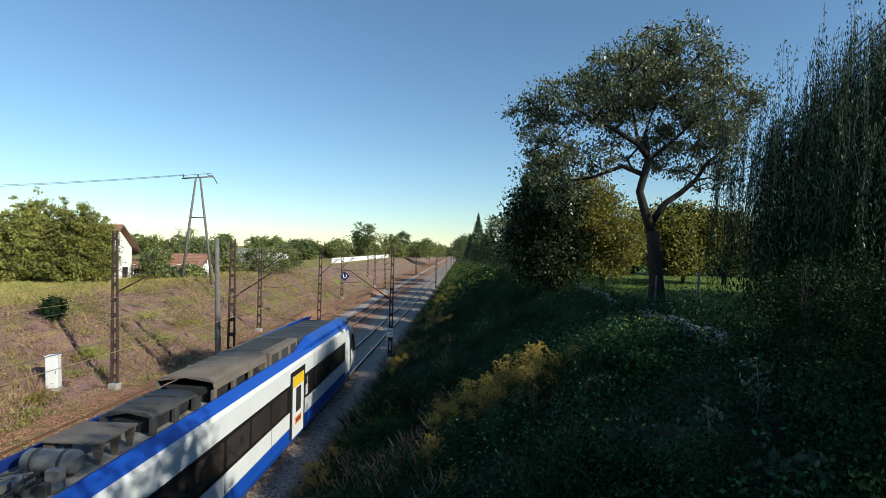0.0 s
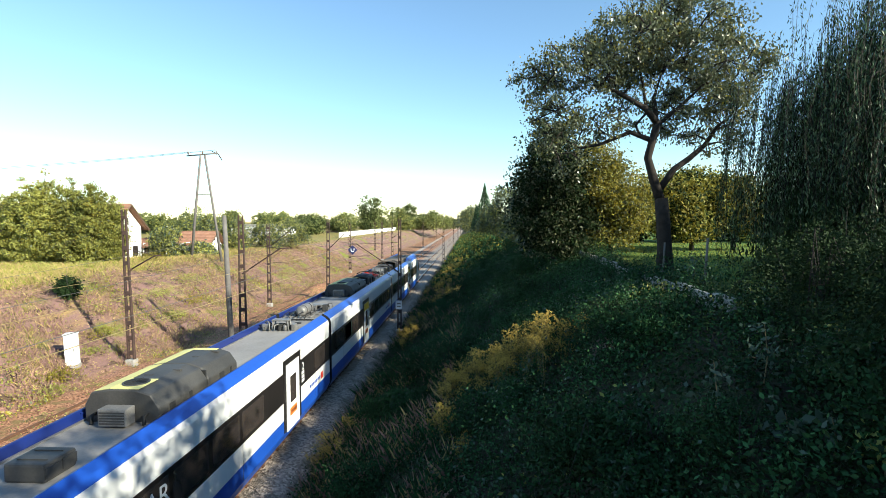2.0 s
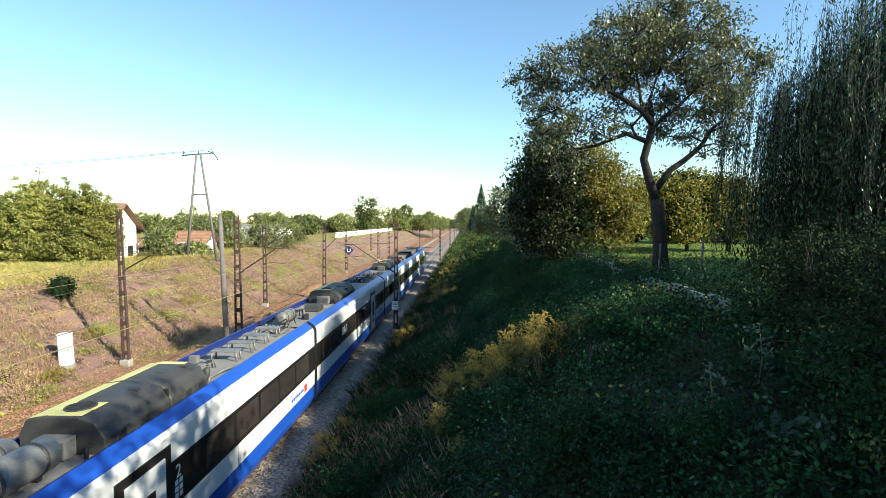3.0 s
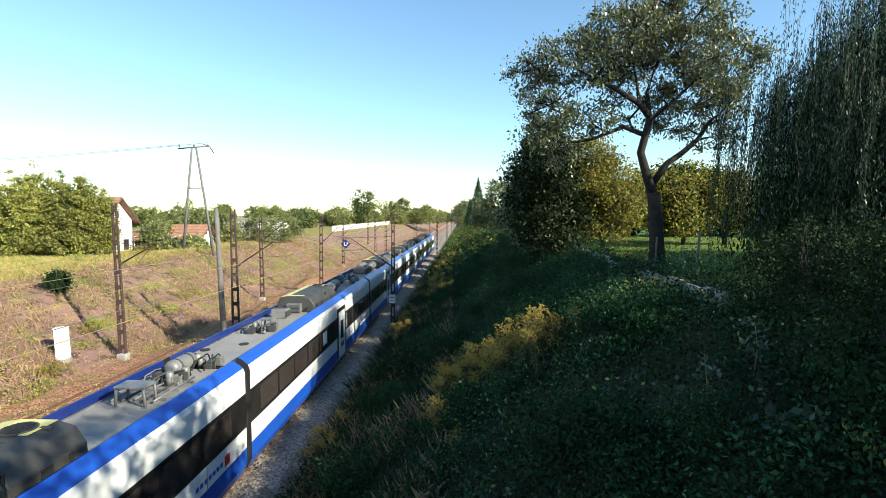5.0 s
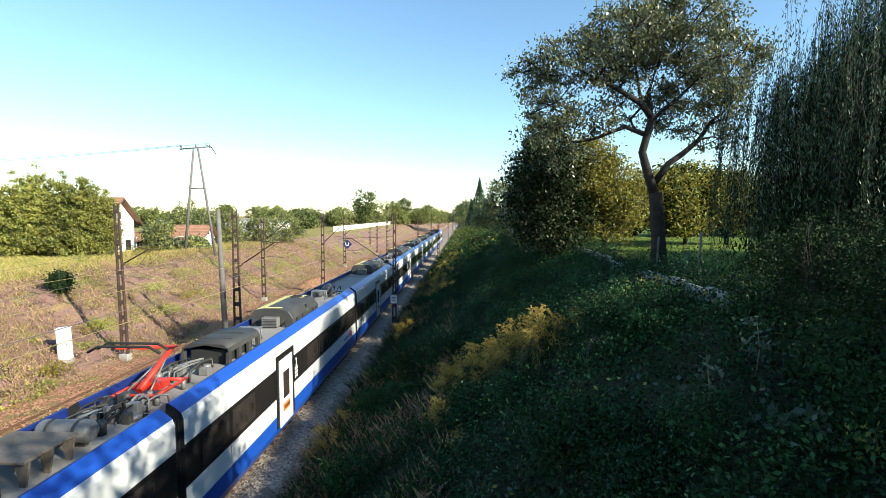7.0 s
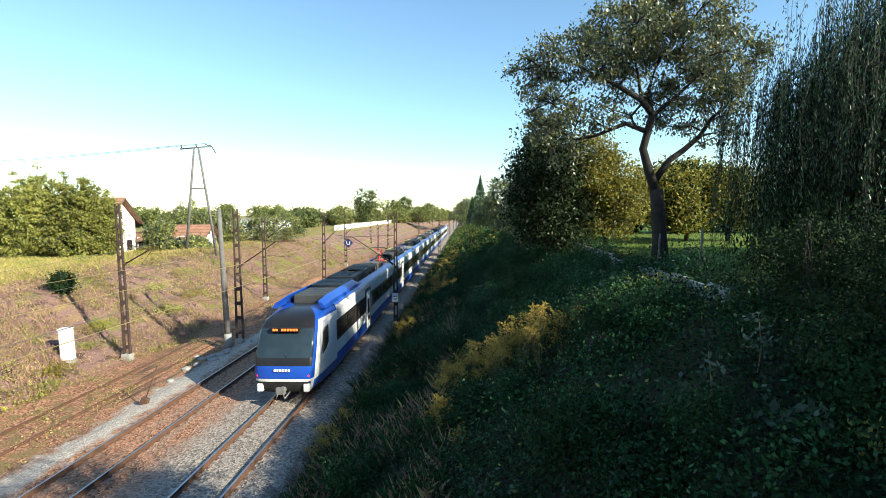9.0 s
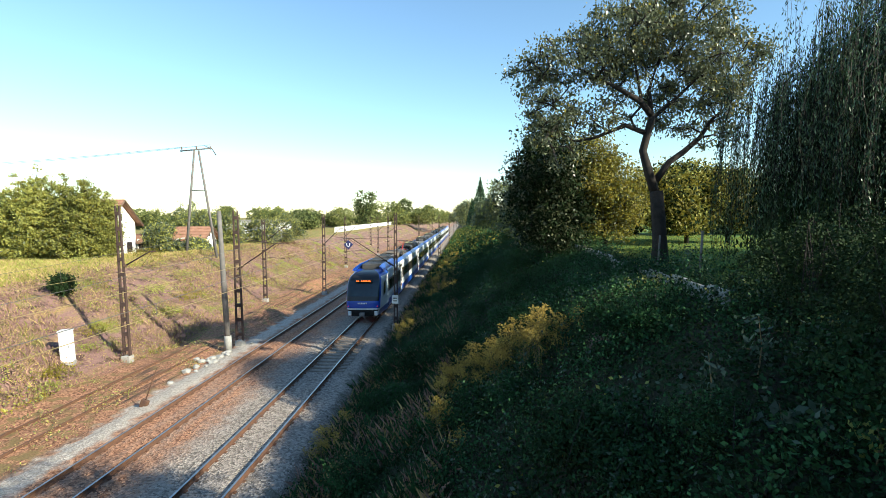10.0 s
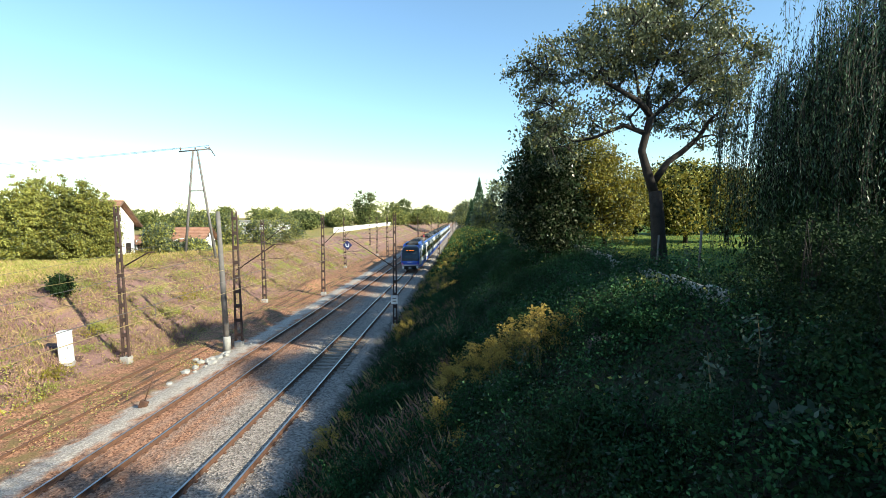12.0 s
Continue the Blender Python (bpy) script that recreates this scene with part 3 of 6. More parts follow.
def pipes(y0, y1, car, seed):
    """Valve gear: small housings, bent pipes, hanging cable."""
    r = random.Random(seed)
    bm = bmesh.new()
    for k in range(6):
        x = r.uniform(-0.75, 0.6)
        zz = 3.62 + r.uniform(0.02, 0.22)
        x2 = x + r.uniform(-0.4, 0.4)
        tube(bm, [(x, y0, 3.55), (x, y0 + 0.08, zz), ((x + x2) / 2, (y0 + y1) / 2, zz + 0.06), (x2, y1 - 0.06, zz), (x2, y1, 3.55)], r.choice((0.018, 0.026, 0.035)), 6, k % 3)
    for k in range(9):
        x, y = r.uniform(-0.75, 0.6), r.uniform(y0, y1)
        sx, sy = r.uniform(0.05, 0.15), r.uniform(0.05, 0.15)
        top = 3.56 + r.uniform(0.08, 0.36)
        if k % 3 == 2:
            tube(bm, [(x, y, 3.532), (x, y, top), (x, y, top + 0.03)], [sx, sx, sx * 0.6], 10, k % 2)
        else:
            box(bm, (x - sx, y - sy, 3.532), (x + sx, y + sy, top), k % 3, bevel=0.015)
    tagged(part("valve_gear", bm, [STEEL, UNIT, RUBBER], car, "grey pipes, valves and small housings"), kind="stuff")


def cable_loops(y, car):
    for x in (-0.6, -0.3, 0.05, 0.4):
        bm = bmesh.new()
        tube(bm, [(x + 0.05 * math.sin(k * 0.4), y - 0.55 + k * 0.11, 3.6 + 0.34 * math.sin(k * math.pi / 10) ** 0.6 - 0.10 * math.sin(k * math.pi / 10) ** 4) for k in range(11)], 0.022, 6)
        part("jumper_cable", bm, RUBBER, car, "black cable loop over the joint")


def pantograph(y, raised, sign, car):
    """Red single-arm pantograph; sign: the way its knee points."""
    bm = bmesh.new()
    z0 = 3.78
    for sx in (-0.5, 0.5):
        for sy in (-0.55, 0.55):
            tube(bm, [(sx, y + sy, 3.55), (sx, y + sy, z0)], 0.06, 8, 1)
        tube(bm, [(sx, y - 0.7, z0), (sx, y + 0.7, z0)], 0.045, 6)
    for sy in (-0.6, 0.6):
        tube(bm, [(-0.5, y + sy, z0), (0.5, y + sy, z0)], 0.045, 6)
    knee_z, head_z = (4.55, 4.95) if raised else (3.98, 4.06)
    hinge = (0, y + sign * -0.45, z0 + 0.06)
    knee = (0, y + sign * 1.0, knee_z)
    head = (0, y - sign * 0.75, head_z)
    tube(bm, [hinge, knee], [0.09, 0.06], 8)
    for sx in (-0.28, 0.28):
        tube(bm, [(sx * 0.4, knee[1], knee[2]), (sx, head[1], head[2])], 0.035, 6)
        tube(bm, [(sx, hinge[1], hinge[2]), (0, knee[1] - sign * 0.2, knee[2] - 0.12)], 0.025, 6, 1)
    box(bm, (-0.35, y - 0.2, z0 - 0.02), (0.35, y + 0.25, z0 + 0.16), 0, bevel=0.03)
    pant = part("pantograph", bm, [RED, STEEL], car, "red single-arm pantograph" + (", raised" if raised else ", folded"))
    bm = bmesh.new()
    for sy in (-0.16, 0.16):
        tube(bm, [(-0.85, head[1] + sy, head_z - 0.06), (-0.6, head[1] + sy, head_z + 0.08), (0.6, head[1] + sy, head_z + 0.08), (0.85, head[1] + sy, head_z - 0.06)], 0.03, 6)
    part("collector_head", bm, RUBBER, car, "dark carbon collector strips")


def cab(y_tip, sign, train):
    """The rounded driver's end; sign +1: the body lies in +y of the tip."""
    lv = [(0.42, 1.02, 0.30), (0.60, 1.16, 0.12), (0.96, 1.26, 0.02), (1.08, 1.28, 0.005), (1.25, 1.30, 0.0), (1.62, 1.32, 0.06), (1.95, 1.33, 0.16), (2.35, 1.33, 0.32), (2.75, 1.31, 0.52),
          (3.08, 1.28, 0.74), (3.34, 1.20, 1.02), (3.52, 1.05, 1.42), (3.64, 0.80, 1.95), (3.70, 0.45, 2.5)]
    back = 3.6
    wide = [1.30, 1.38, 1.41, 1.41, 1.41, 1.41, 1.41, 1.41, 1.41, 1.41, 1.41, 1.36, 1.2, 0.86]
    plan = [(-1, "b"), (-1, 0.5), (-1, 0.22), (-0.985, 0.10), (-0.93, 0.035), (-0.82, 0.01), (-0.5, 0.002), (0, 0), (0.5, 0.002), (0.82, 0.01), (0.93, 0.035), (0.985, 0.10), (1, 0.22), (1, 0.5), (1, "b")]
    bm = bmesh.new()
    grid = []
    for (z, w, yf), wb in zip(lv, wide):
        row = []
        for u, d in plan:
            if d == "b":
                x, y = u * wb, back
            else:
                x, y = u * (w + (wb - w) * max(0, d - 0.2) * 1.4), yf + d * 2.6 * (1 if d > 0.2 else 1.25)
                y = min(y, back - 0.3)
            row.append(bm.verts.new((x, y_tip + sign * y, z)))
        grid.append(row)
    for j in range(len(lv) - 1):
        for k in range(len(plan) - 1):
            q = (grid[j][k], grid[j][k + 1], grid[j + 1][k + 1], grid[j + 1][k])
            f = bm.faces.new(q if sign > 0 else q[::-1])
            z, front, corner = (lv[j][0] + lv[j + 1][0]) / 2, 4 <= k <= 9, k in (3, 10)
            if z > 3.4:
                mat = 1 if not front else 5
            elif front:
                # lowest band black: the dark of the open coupler space put into colour
                mat = 5 if z > 3.0 else 2 if z > 1.8 else 5 if z > 1.6 else 1 if z > 1.08 else 0 if z > 0.96 else 4
            elif corner:
                mat = 1 if z > 1.08 else 0
            else:
                mat = 1 if z < 0.9 else 0
            f.material_index, f.smooth = mat, True
    cap = grid[-1] if sign > 0 else grid[-1][::-1]
    bm.faces.new(cap).material_index = 5
    c = part("cab", bm, [WHITE, BLUE, SCREEN, NAVY, RUBBER, BAND], train, "rounded driving cab, blue front with large windscreen")
    for s in (-1, 1):
        b2 = bmesh.new()
        vs = [b2.verts.new((s * 1.418, y_tip + sign * y, z)) for y, z in ((1.15, 1.85), (1.75, 1.98), (2.1, 2.2), (2.1, 2.95), (1.95, 3.0), (1.45, 2.8))]
        f = b2.faces.new(vs)
        ext = bmesh.ops.extrude_face_region(b2, geom=[f])
        for v in [e for e in ext["geom"] if isinstance(e, bmesh.types.BMVert)]:
            v.co.x += s * 0.008
        bmesh.ops.recalc_face_normals(b2, faces=b2.faces)
        part("side_window", b2, GLASS, c, "dark driver's side window")
        b2 = bmesh.new()
        box(b2, (s * 0.98 - 0.15, y_tip + sign * 0.12 - 0.08, 1.16), (s * 0.98 + 0.15, y_tip + sign * 0.12 + 0.08, 1.27), 0, bevel=0.03)
        part("tail_light", b2, TAIL, c, "glowing red tail light")
        b2 = bmesh.new()
        box(b2, (s * 1.0 - 0.13, y_tip + sign * 0.12 - 0.1, 0.52), (s * 1.0 + 0.13, y_tip + sign * 0.12 + 0.1, 0.86), 0, bevel=0.05)
        part("bumper", b2, WHITE, c, "white corner bumper")
    b2 = bmesh.new()
    box(b2, (-0.62, y_tip + sign * 0.66 - 0.16, 2.98), (0.62, y_tip + sign * 0.66 + 0.1, 3.16), 0, bevel=0.02)
    for k in range(9):
        if k != 2:
            box(b2, (-0.55 + k * 0.125, y_tip + sign * 0.66 - 0.17, 3.02), (-0.46 + k * 0.125, y_tip + sign * 0.66 - 0.155, 3.12), 1)
    part("destination_display", b2, [BAND, DISPLAY], c, "destination display with orange characters")
    b2 = bmesh.new()
    tube(b2, [(0, y_tip + sign * 0.5, 0.62), (0, y_tip - sign * 0.22, 0.62)], 0.13, 10)
    box(b2, (-0.2, y_tip - sign * 0.22 - 0.1, 0.50), (0.2, y_tip - sign * 0.22 + 0.1, 0.80), 0, bevel=0.05)
    for sx in (-0.1, 0.12):
        tube(b2, [(sx, y_tip - sign * 0.3, 0.56), (sx * 1.6, y_tip - sign * 0.34, 0.36), (sx * 2.2, y_tip + sign * 0.1, 0.5)], 0.03, 6)
    part("coupler", b2, STEEL, c, "grey automatic coupler")
    b2 = bmesh.new()
    for k in range(6):
        box(b2, (-0.36 + k * 0.12, y_tip + sign * 0.0 - 0.03, 1.40), (-0.28 + k * 0.12, y_tip + sign * 0.0 + 0.03, 1.50), 0)
    part("lettering_bars", b2, LETTER, c, "small pale lettering bars")
    b2 = bmesh.new()
    tube(b2, [(0.15, y_tip + sign * 0.15, 1.98), (-0.35, y_tip + sign * 0.42, 2.35)], 0.018, 5)
    part("wiper", b2, RUBBER, c)
    return c


def bogie(y, train):
    bm = bmesh.new()
    for dy in (-1.3, 1.3):
        for s in (-0.75, 0.75):
            tube(bm, [(s - 0.07, y + dy, 0.43), (s + 0.07, y + dy, 0.43)], 0.43, 20, 0)
            tube(bm, [(s + (0.08 if s > 0 else -0.08), y + dy, 0.43), (s + (0.25 if s > 0 else -0.25), y + dy, 0.43)], 0.16, 10, 1)
    for s in (-1.0, 1.0):
        box(bm, (s - 0.07, y - 1.6, 0.42), (s + 0.07, y + 1.6, 0.62), 1, bevel=0.03)
    part("bogie", bm, [RUST, RUBBER], train, "dark bogie with steel wheels")


LENGTH = 156.6
train = tagged(empty("train", pose(TRACK_A, -125.9, 0)), "blue and white eight-car electric multiple unit with black window band", "train")
joints = [LENGTH - d for d in (23.1, 41.0, 58.8, 78.3, 97.6, 115.6, 133.7)]  # front to back


def fit_car(front, back, yellow=False, doors=(), units=(), number="2", end=0):
    """Doors and roof units stand at their distance in metres from the train's front end."""
    doors = [front - (LENGTH - d) for d in doors]
    y0, y1 = back + (3.6 if end < 0 else 0.17), front - (3.6 if end > 0 else 0.17)
    car = part("car_body", shell(y0, y1), BODY_MATS, train, "white car body, blue roof edge and skirt, black window band")
    for d in doors:
        door(front - d, car, yellow)
        word(number, front - d + (1.1 if end >= 0 else 1.1), 2.52, 0.42, car)
        pictograms(front - d + 1.05, car)
    y = y0 + 0.7
    while y + 1.5 < y1 - 0.4:
        if all(abs(y + 0.72 - (front - d)) > 1.75 for d in doors):
            for side in (1, -1):
                part("window_pane", pane_bm(y, y + 1.44, side=side), GLASS, car)
        y += 1.62
    # rivets and clips along the blue edge
    bm = bmesh.new()
    for k in range(int((y1 - y0) / 2.4)):
        for sx in (-1, 1):
            yy = y0 + 1.0 + k * 2.4
            box(bm, (sx * 1.08 - 0.03, yy - 0.03, 3.675), (sx * 1.08 + 0.03, yy + 0.03, 3.70))
            box(bm, (sx * 1.0 - 0.03, yy + 0.25, 3.69), (sx * 1.0 + 0.03, yy + 0.31, 3.72))
    tagged(part("lifting_lugs", bm, NAVY, car), kind="stuff")
    bm = bmesh.new()
    for sx in (-0.95, 0.95):
        box(bm, (sx - 0.03, y0 + 0.1, 3.532), (sx + 0.03, y1 - 0.1, 3.56))
    part("roof_trim", bm, STEEL, car, "light grey cable duct")
    # under-skirt lettering bars and panel joints
    bm = bmesh.new()
    k = y0 + 2.2
    while k < y1 - 1:
        box(bm, (1.409, k - 0.008, 0.74), (1.4135, k + 0.008, 1.78))
        k += 3.3
    tagged(part("panel_joint", bm, UNIT, car), kind="stuff")
    if not end:
        bm = bmesh.new()
        for k in range(7):
            box(bm, (1.4105, y1 - 1.6 - k * 0.20, 1.38), (1.4145, y1 - 1.46 - k * 0.20, 1.50))
        part("lettering_bars", bm, BLUE, car, "small blue lettering bars on the white skirt")
        bm = bmesh.new()
        box(bm, (1.4105, y1 - 1.36, 1.30), (1.4145, y1 - 1.06, 1.58), bevel=0.002)
        part("badge", bm, RED, car, "small red square badge")
    for u in units:
        kind, a = u[0], LENGTH - u[1]
        if kind == "ac":
            ac_unit(a - u[2], u[2], car, len(u) > 3)
        elif kind == "frame":
            roof_frame(a, car, *u[2:])
        elif kind == "tank":
            tank(a, u[2], u[3], u[4], car, u[5] if len(u) > 5 else "y")
        elif kind == "box":
            roof_box(a - u[2], a, u[3], u[4], u[5], car, u[6])
        elif kind == "hood":
            hood(a - u[2], a, car, *u[3:])
        elif kind == "grille":
            grille_box(a - u[2], a, car)
        elif kind == "canopy":
            canopy(a - u[2], a, car)
        elif kind == "rack":
            rack(a - u[2], a, car)
        elif kind == "hatch":
            bm = bmesh.new()
            tube(bm, [(u[2], a, 3.532), (u[2], a, 3.56)], 0.16, 14)
            part("roof_hatch", bm, RUBBER, car, "round black roof opening")
        elif kind == "pipes":
            pipes(a - u[2], a, car, u[3])
        elif kind == "panto":
            pantograph(a, u[2], u[3], car)
    return car


# equipment of a driving car: kind, metres from its cab end, length, the rest
HEAVY = [("box", 3.9, 2.6, -0.80, 0.80, 0.50, UNIT), ("box", 6.8, 2.9, -0.84, 0.84, 0.58, UNIT), ("grille", 10.0, 3.0), ("hood", 13.3, 3.7, DIRTY), ("hood", 17.5, 1.9, UNIT, 2, 4.08, 0.64, "black rounded roof hood with side openings"),
         ("canopy", 19.9, 1.15), ("pipes", 17.1, 0.4, 3), ("pipes", 21.9, 1.0, 4)]
TAIL_GEAR = [(u[0], LENGTH - u[1] - u[2], *u[2:]) for u in HEAVY]
fit_car(LENGTH, joints[0], True, (11.5,), HEAVY + [("tank", 21.5, 0.0, 0.9, 0.22, "x")], "1", end=1)
car = fit_car(joints[0], joints[1], True, (33.2,), [("panto", 24.7, False, 1), ("pipes", 25.6, 0.9, 5), ("hood", 26.6, 1.8, UNIT, 2, 4.14, 0.62, "dark rounded cover with side openings"), ("frame", 29.1, 0.4, 0.42, 0.4), ("frame", 29.7, 0.22, 0.3, 0.3),
                                             ("pipes", 28.8, 1.2, 6), ("ac", 30.5, 3.5, 1), ("pipes", 37.7, 1.2, 7), ("frame", 38.5, 0.3, 0.26, 0.3), ("tank", 40.5, -0.1, 1.1, 0.24), ("rack", 39.0, 1.7)], "1")
part("window_pane", pane_bm(LENGTH - 38.3, LENGTH - 37.0), TEAL, car, "teal-tinted window pane")
car = fit_car(joints[1], joints[2], False, (45.9,), [("hatch", 41.8, 0.2), ("frame", 43.3, 0.30, 0.44, 0.3), ("pipes", 42.9, 0.5, 8), ("ac", 48.9, 3.7, 1), ("box", 54.5, 0.7, -0.25, 0.5, 0.34, UNIT), ("pipes", 56.2, 1.0, 9), ("tank", 58.4, -0.2, 1.1, 0.25)])
word("BAR", LENGTH - 53.8, 2.36, 0.62, car)
fit_car(joints[2], joints[3], False, (70.0,), [("rack", 58.9, 1.2), ("frame", 60.5), ("frame", 61.6), ("frame", 62.8), ("frame", 63.9), ("pipes", 64.6, 1.4, 10), ("ac", 66.5, 3.8, 1), ("tank", 72.4, 0.30, 1.4, 0.30), ("tank", 72.4, -0.45, 1.4, 0.28),
                                               ("box", 73.0, 1.4, -0.6, 0.5, 0.45, UNIT), ("pipes", 76.6, 1.4, 11)])
car = fit_car(joints[3], joints[4], False, (86.3,), [("pipes", 79.0, 1.4, 12), ("tank", 83.6, 0.1, 1.3, 0.28), ("ac", 85.2, 4.0), ("box", 90.3, 0.5, -0.55, 0.15, 0.42, STEEL), ("frame", 92.6, 0.18, 0.36, 0.3), ("pipes", 92.6, 0.9, 13), ("hatch", 95.0, 0.15), ("pipes", 97.2, 0.6, 18), ("hatch", 95.8, -0.8)])
bm = bmesh.new()
box(bm, (1.425, LENGTH - 89.75, 2.08), (1.431, LENGTH - 89.1, 2.66))
part("notice", bm, LETTER, car, "white square notice on the window band")
fit_car(joints[4], joints[5], False, (108.3,), [("tank", 98.7, -0.2, 0.9, 0.22), ("pipes", 98.4, 0.9, 14), ("rack", 98.7, 1.8), ("frame", 100.7, 0.32, 0.48, 0.42), ("ac", 103.1, 3.7)])
fit_car(joints[5], joints[6], False, (127.2,), [("tank", 116.5, -0.1, 0.8, 0.24), ("pipes", 116.4, 1.1, 15), ("frame", 118.4, 0.32, 0.46, 0.4), ("ac", 121.3, 3.4), ("frame", 127.2, 0.36, 0.44, 0.5), ("hood", 127.7, 2.2, UNIT, 3, 4.18, 0.74, "black rounded roof hood with side openings"),
                                                ("pipes", 130.1, 1.4, 17), ("panto", 132.5, True, 1), ("pipes", 133.0, 0.5, 19)])
fit_car(joints[6], 0.0, False, (145.1,), TAIL_GEAR + [("tank", 135.1, 0.0, 0.9, 0.22, "x"), ("hatch", 138.0, -0.2)], "2", end=-1)
cab(LENGTH, -1, train)
cab(0.0, 1, train)
def fairing(y_tip, sign, s):
    """A raised blue shoulder panel that runs back from the cab and ends in a slant."""
    bm = bmesh.new()
    prof = [(1.26, 3.66), (1.20, 3.82), (1.06, 4.00), (0.93, 4.10), (0.89, 4.08), (1.02, 3.80), (1.05, 3.66)]
    rows = []
    for k, y in enumerate((2.3, 3.6, 9.2, 10.6)):
        low = (0.80, 1.0, 1.0, 0.15)[k]
        rows.append([bm.verts.new((s * x, y_tip + sign * y, 3.66 + (z - 3.66) * low)) for x, z in prof])
    for a, b in zip(rows, rows[1:]):
        for k in range(len(prof)):
            j = (k + 1) % len(prof)
            bm.faces.new((a[k], b[k], b[j], a[j]))
    bm.faces.new(rows[0]), bm.faces.new(rows[-1][::-1])
    bmesh.ops.recalc_face_normals(bm, faces=bm.faces)
    part("fairing", bm, BLUE, train, "raised blue shoulder panel beside the roof")


for s in (-1, 1):
    fairing(LENGTH, -1, s)
    fairing(0.0, 1, s)
for j in joints:
    bm = bmesh.new()
    for k in range(5):
        y = j - 0.18 + k * 0.09
        w = 1.30 if k % 2 == 0 else 1.24
        box(bm, (-w, y - 0.045, 0.75), (w, y + 0.045, 3.40))
    part("bellows", bm, RUBBER, train, "black corrugated gangway bellows")
    cable_loops(j, train)
    bogie(j, train)
for y in (3.8, LENGTH - 3.8):
    bogie(y, train)


# ---- overhead line: masts, arms, wires ----
def lattice_mast(x, y, top, lean=(0.0, 0.0), base=0.0, w=0.34, mat=MAST, name="catenary_mast", label="rust-brown lattice steel catenary mast on concrete foot"):
    """Two channels joined by batten plates, on a concrete foot."""
    mast = tagged(empty(name, pose(x, y, base)), label, "mast", "masts of the overhead line")
    h = top - base
    def at(f, dx=0.0, dy=0.0):
        s = 1 - 0.35 * f
        return Vector((lean[0] * f + dx * s, lean[1] * f + dy * s, h * f))
    for s in (-1, 1):
        bm = bmesh.new()
        rows = []
        for f in (0.0, 1.0):
            rows.append([bm.verts.new(at(f, s * w / 2 + ax, ay)) for ax, ay in ((-0.045, -0.09), (0.045, -0.09), (0.045, 0.09), (-0.045, 0.09))])
        for k in range(4):
            bm.faces.new((rows[0][k], rows[0][(k + 1) % 4], rows[1][(k + 1) % 4], rows[1][k]))
        bm.faces.new(rows[1])
        part("channel", bm, mat, mast)
    n = int(h / 0.85)
    for k in range(n):
        f = (k + 0.5) / n
        bm = bmesh.new()
        c = at(f)
        ww = w * (1 - 0.35 * f) / 2
        box(bm, (c.x - ww, c.y - 0.075, c.z - 0.11), (c.x + ww, c.y + 0.075, c.z + 0.11))
        part("batten", bm, mat, mast)
    bm = bmesh.new()
    box(bm, (-0.26, -0.22, -0.5), (0.26, 0.22, 0.06), bevel=0.04)
    part("foot", bm, CONCRETE, mast, "weathered concrete foot")
    return mast


def cantilever(mast, z0, reach, rise, tie=0.75, mat=MAST):
    """Bracket of tubes reaching over a track; reach is signed, across the line."""
    bm = bmesh.new()
    tip = (reach, 0, z0 + rise)
    tube(bm, [(0, 0, z0), (reach * 0.82, 0, z0 + rise), tip], 0.04, 6)
    part("bracket_tube", bm, mat, mast)
    bm = bmesh.new()
    tube(bm, [(0, 0, z0 + rise + tie * 0.5), (reach * 0.8, 0, z0 + rise)], 0.018, 5)
    part("tie_rod", bm, mat, mast)
    bm = bmesh.new()
    for k in range(4):
        tube(bm, [(reach * (0.05 + 0.02 * k), 0, z0 + rise * (0.06 + 0.024 * k)), (reach * (0.06 + 0.02 * k), 0, z0 + rise * (0.07 + 0.024 * k))], 0.08, 8)
    part("insulator", bm, TIMBER, mast, "brown ribbed insulator")
    bm = bmesh.new()
    tube(bm, [(reach * 0.9, 0, z0 + rise), (reach * 0.55, 0, z0 + rise - 0.85), (reach * 1.0, 0, z0 + rise - 0.95)], 0.02, 5)
    part("registration_arm", bm, mat, mast)


m1 = lattice_mast(-19.6, 27.5, 8.70, (-0.15, 0))
cantilever(m1, 5.2, 2.0, 0.9)
m3 = lattice_mast(-14.6, 31.1, 8.43, (0.0, 0), w=0.42)
cantilever(m3, 4.65, 3.1, 1.65)
m4 = lattice_mast(-19.5, 47.3, 7.8, (0.0, 0))
cantilever(m4, 5.5, 2.4, 1.5)
m6 = lattice_mast(-14.95, 51.7, 8.25, (0.1, 0))
cantilever(m6, 5.0, 2.2, 1.7)
m5 = lattice_mast(-5.15, 36.1, 8.2, (0.08, 0), w=0.24)
cantilever(m5, 4.25, -3.8, 2.1, 0.2)
for x, y, reach in ((-19.3, 79.4, 2.0), (-18.5, 104.6, 2.0), (-22.4, 117, 2), (-14.8, 95, 2.6), (-5.2, 100, -2.6), (-14.8, 159, 2.6), (-5.2, 164, -2.6), (-14.8, 223, 2.6), (-5.2, 228, -2.6), (-14.8, 290, 2.6), (-5.2, 292, -2.6)):
    cantilever(lattice_mast(x, y, 8.0), 4.8, reach, 1.5)
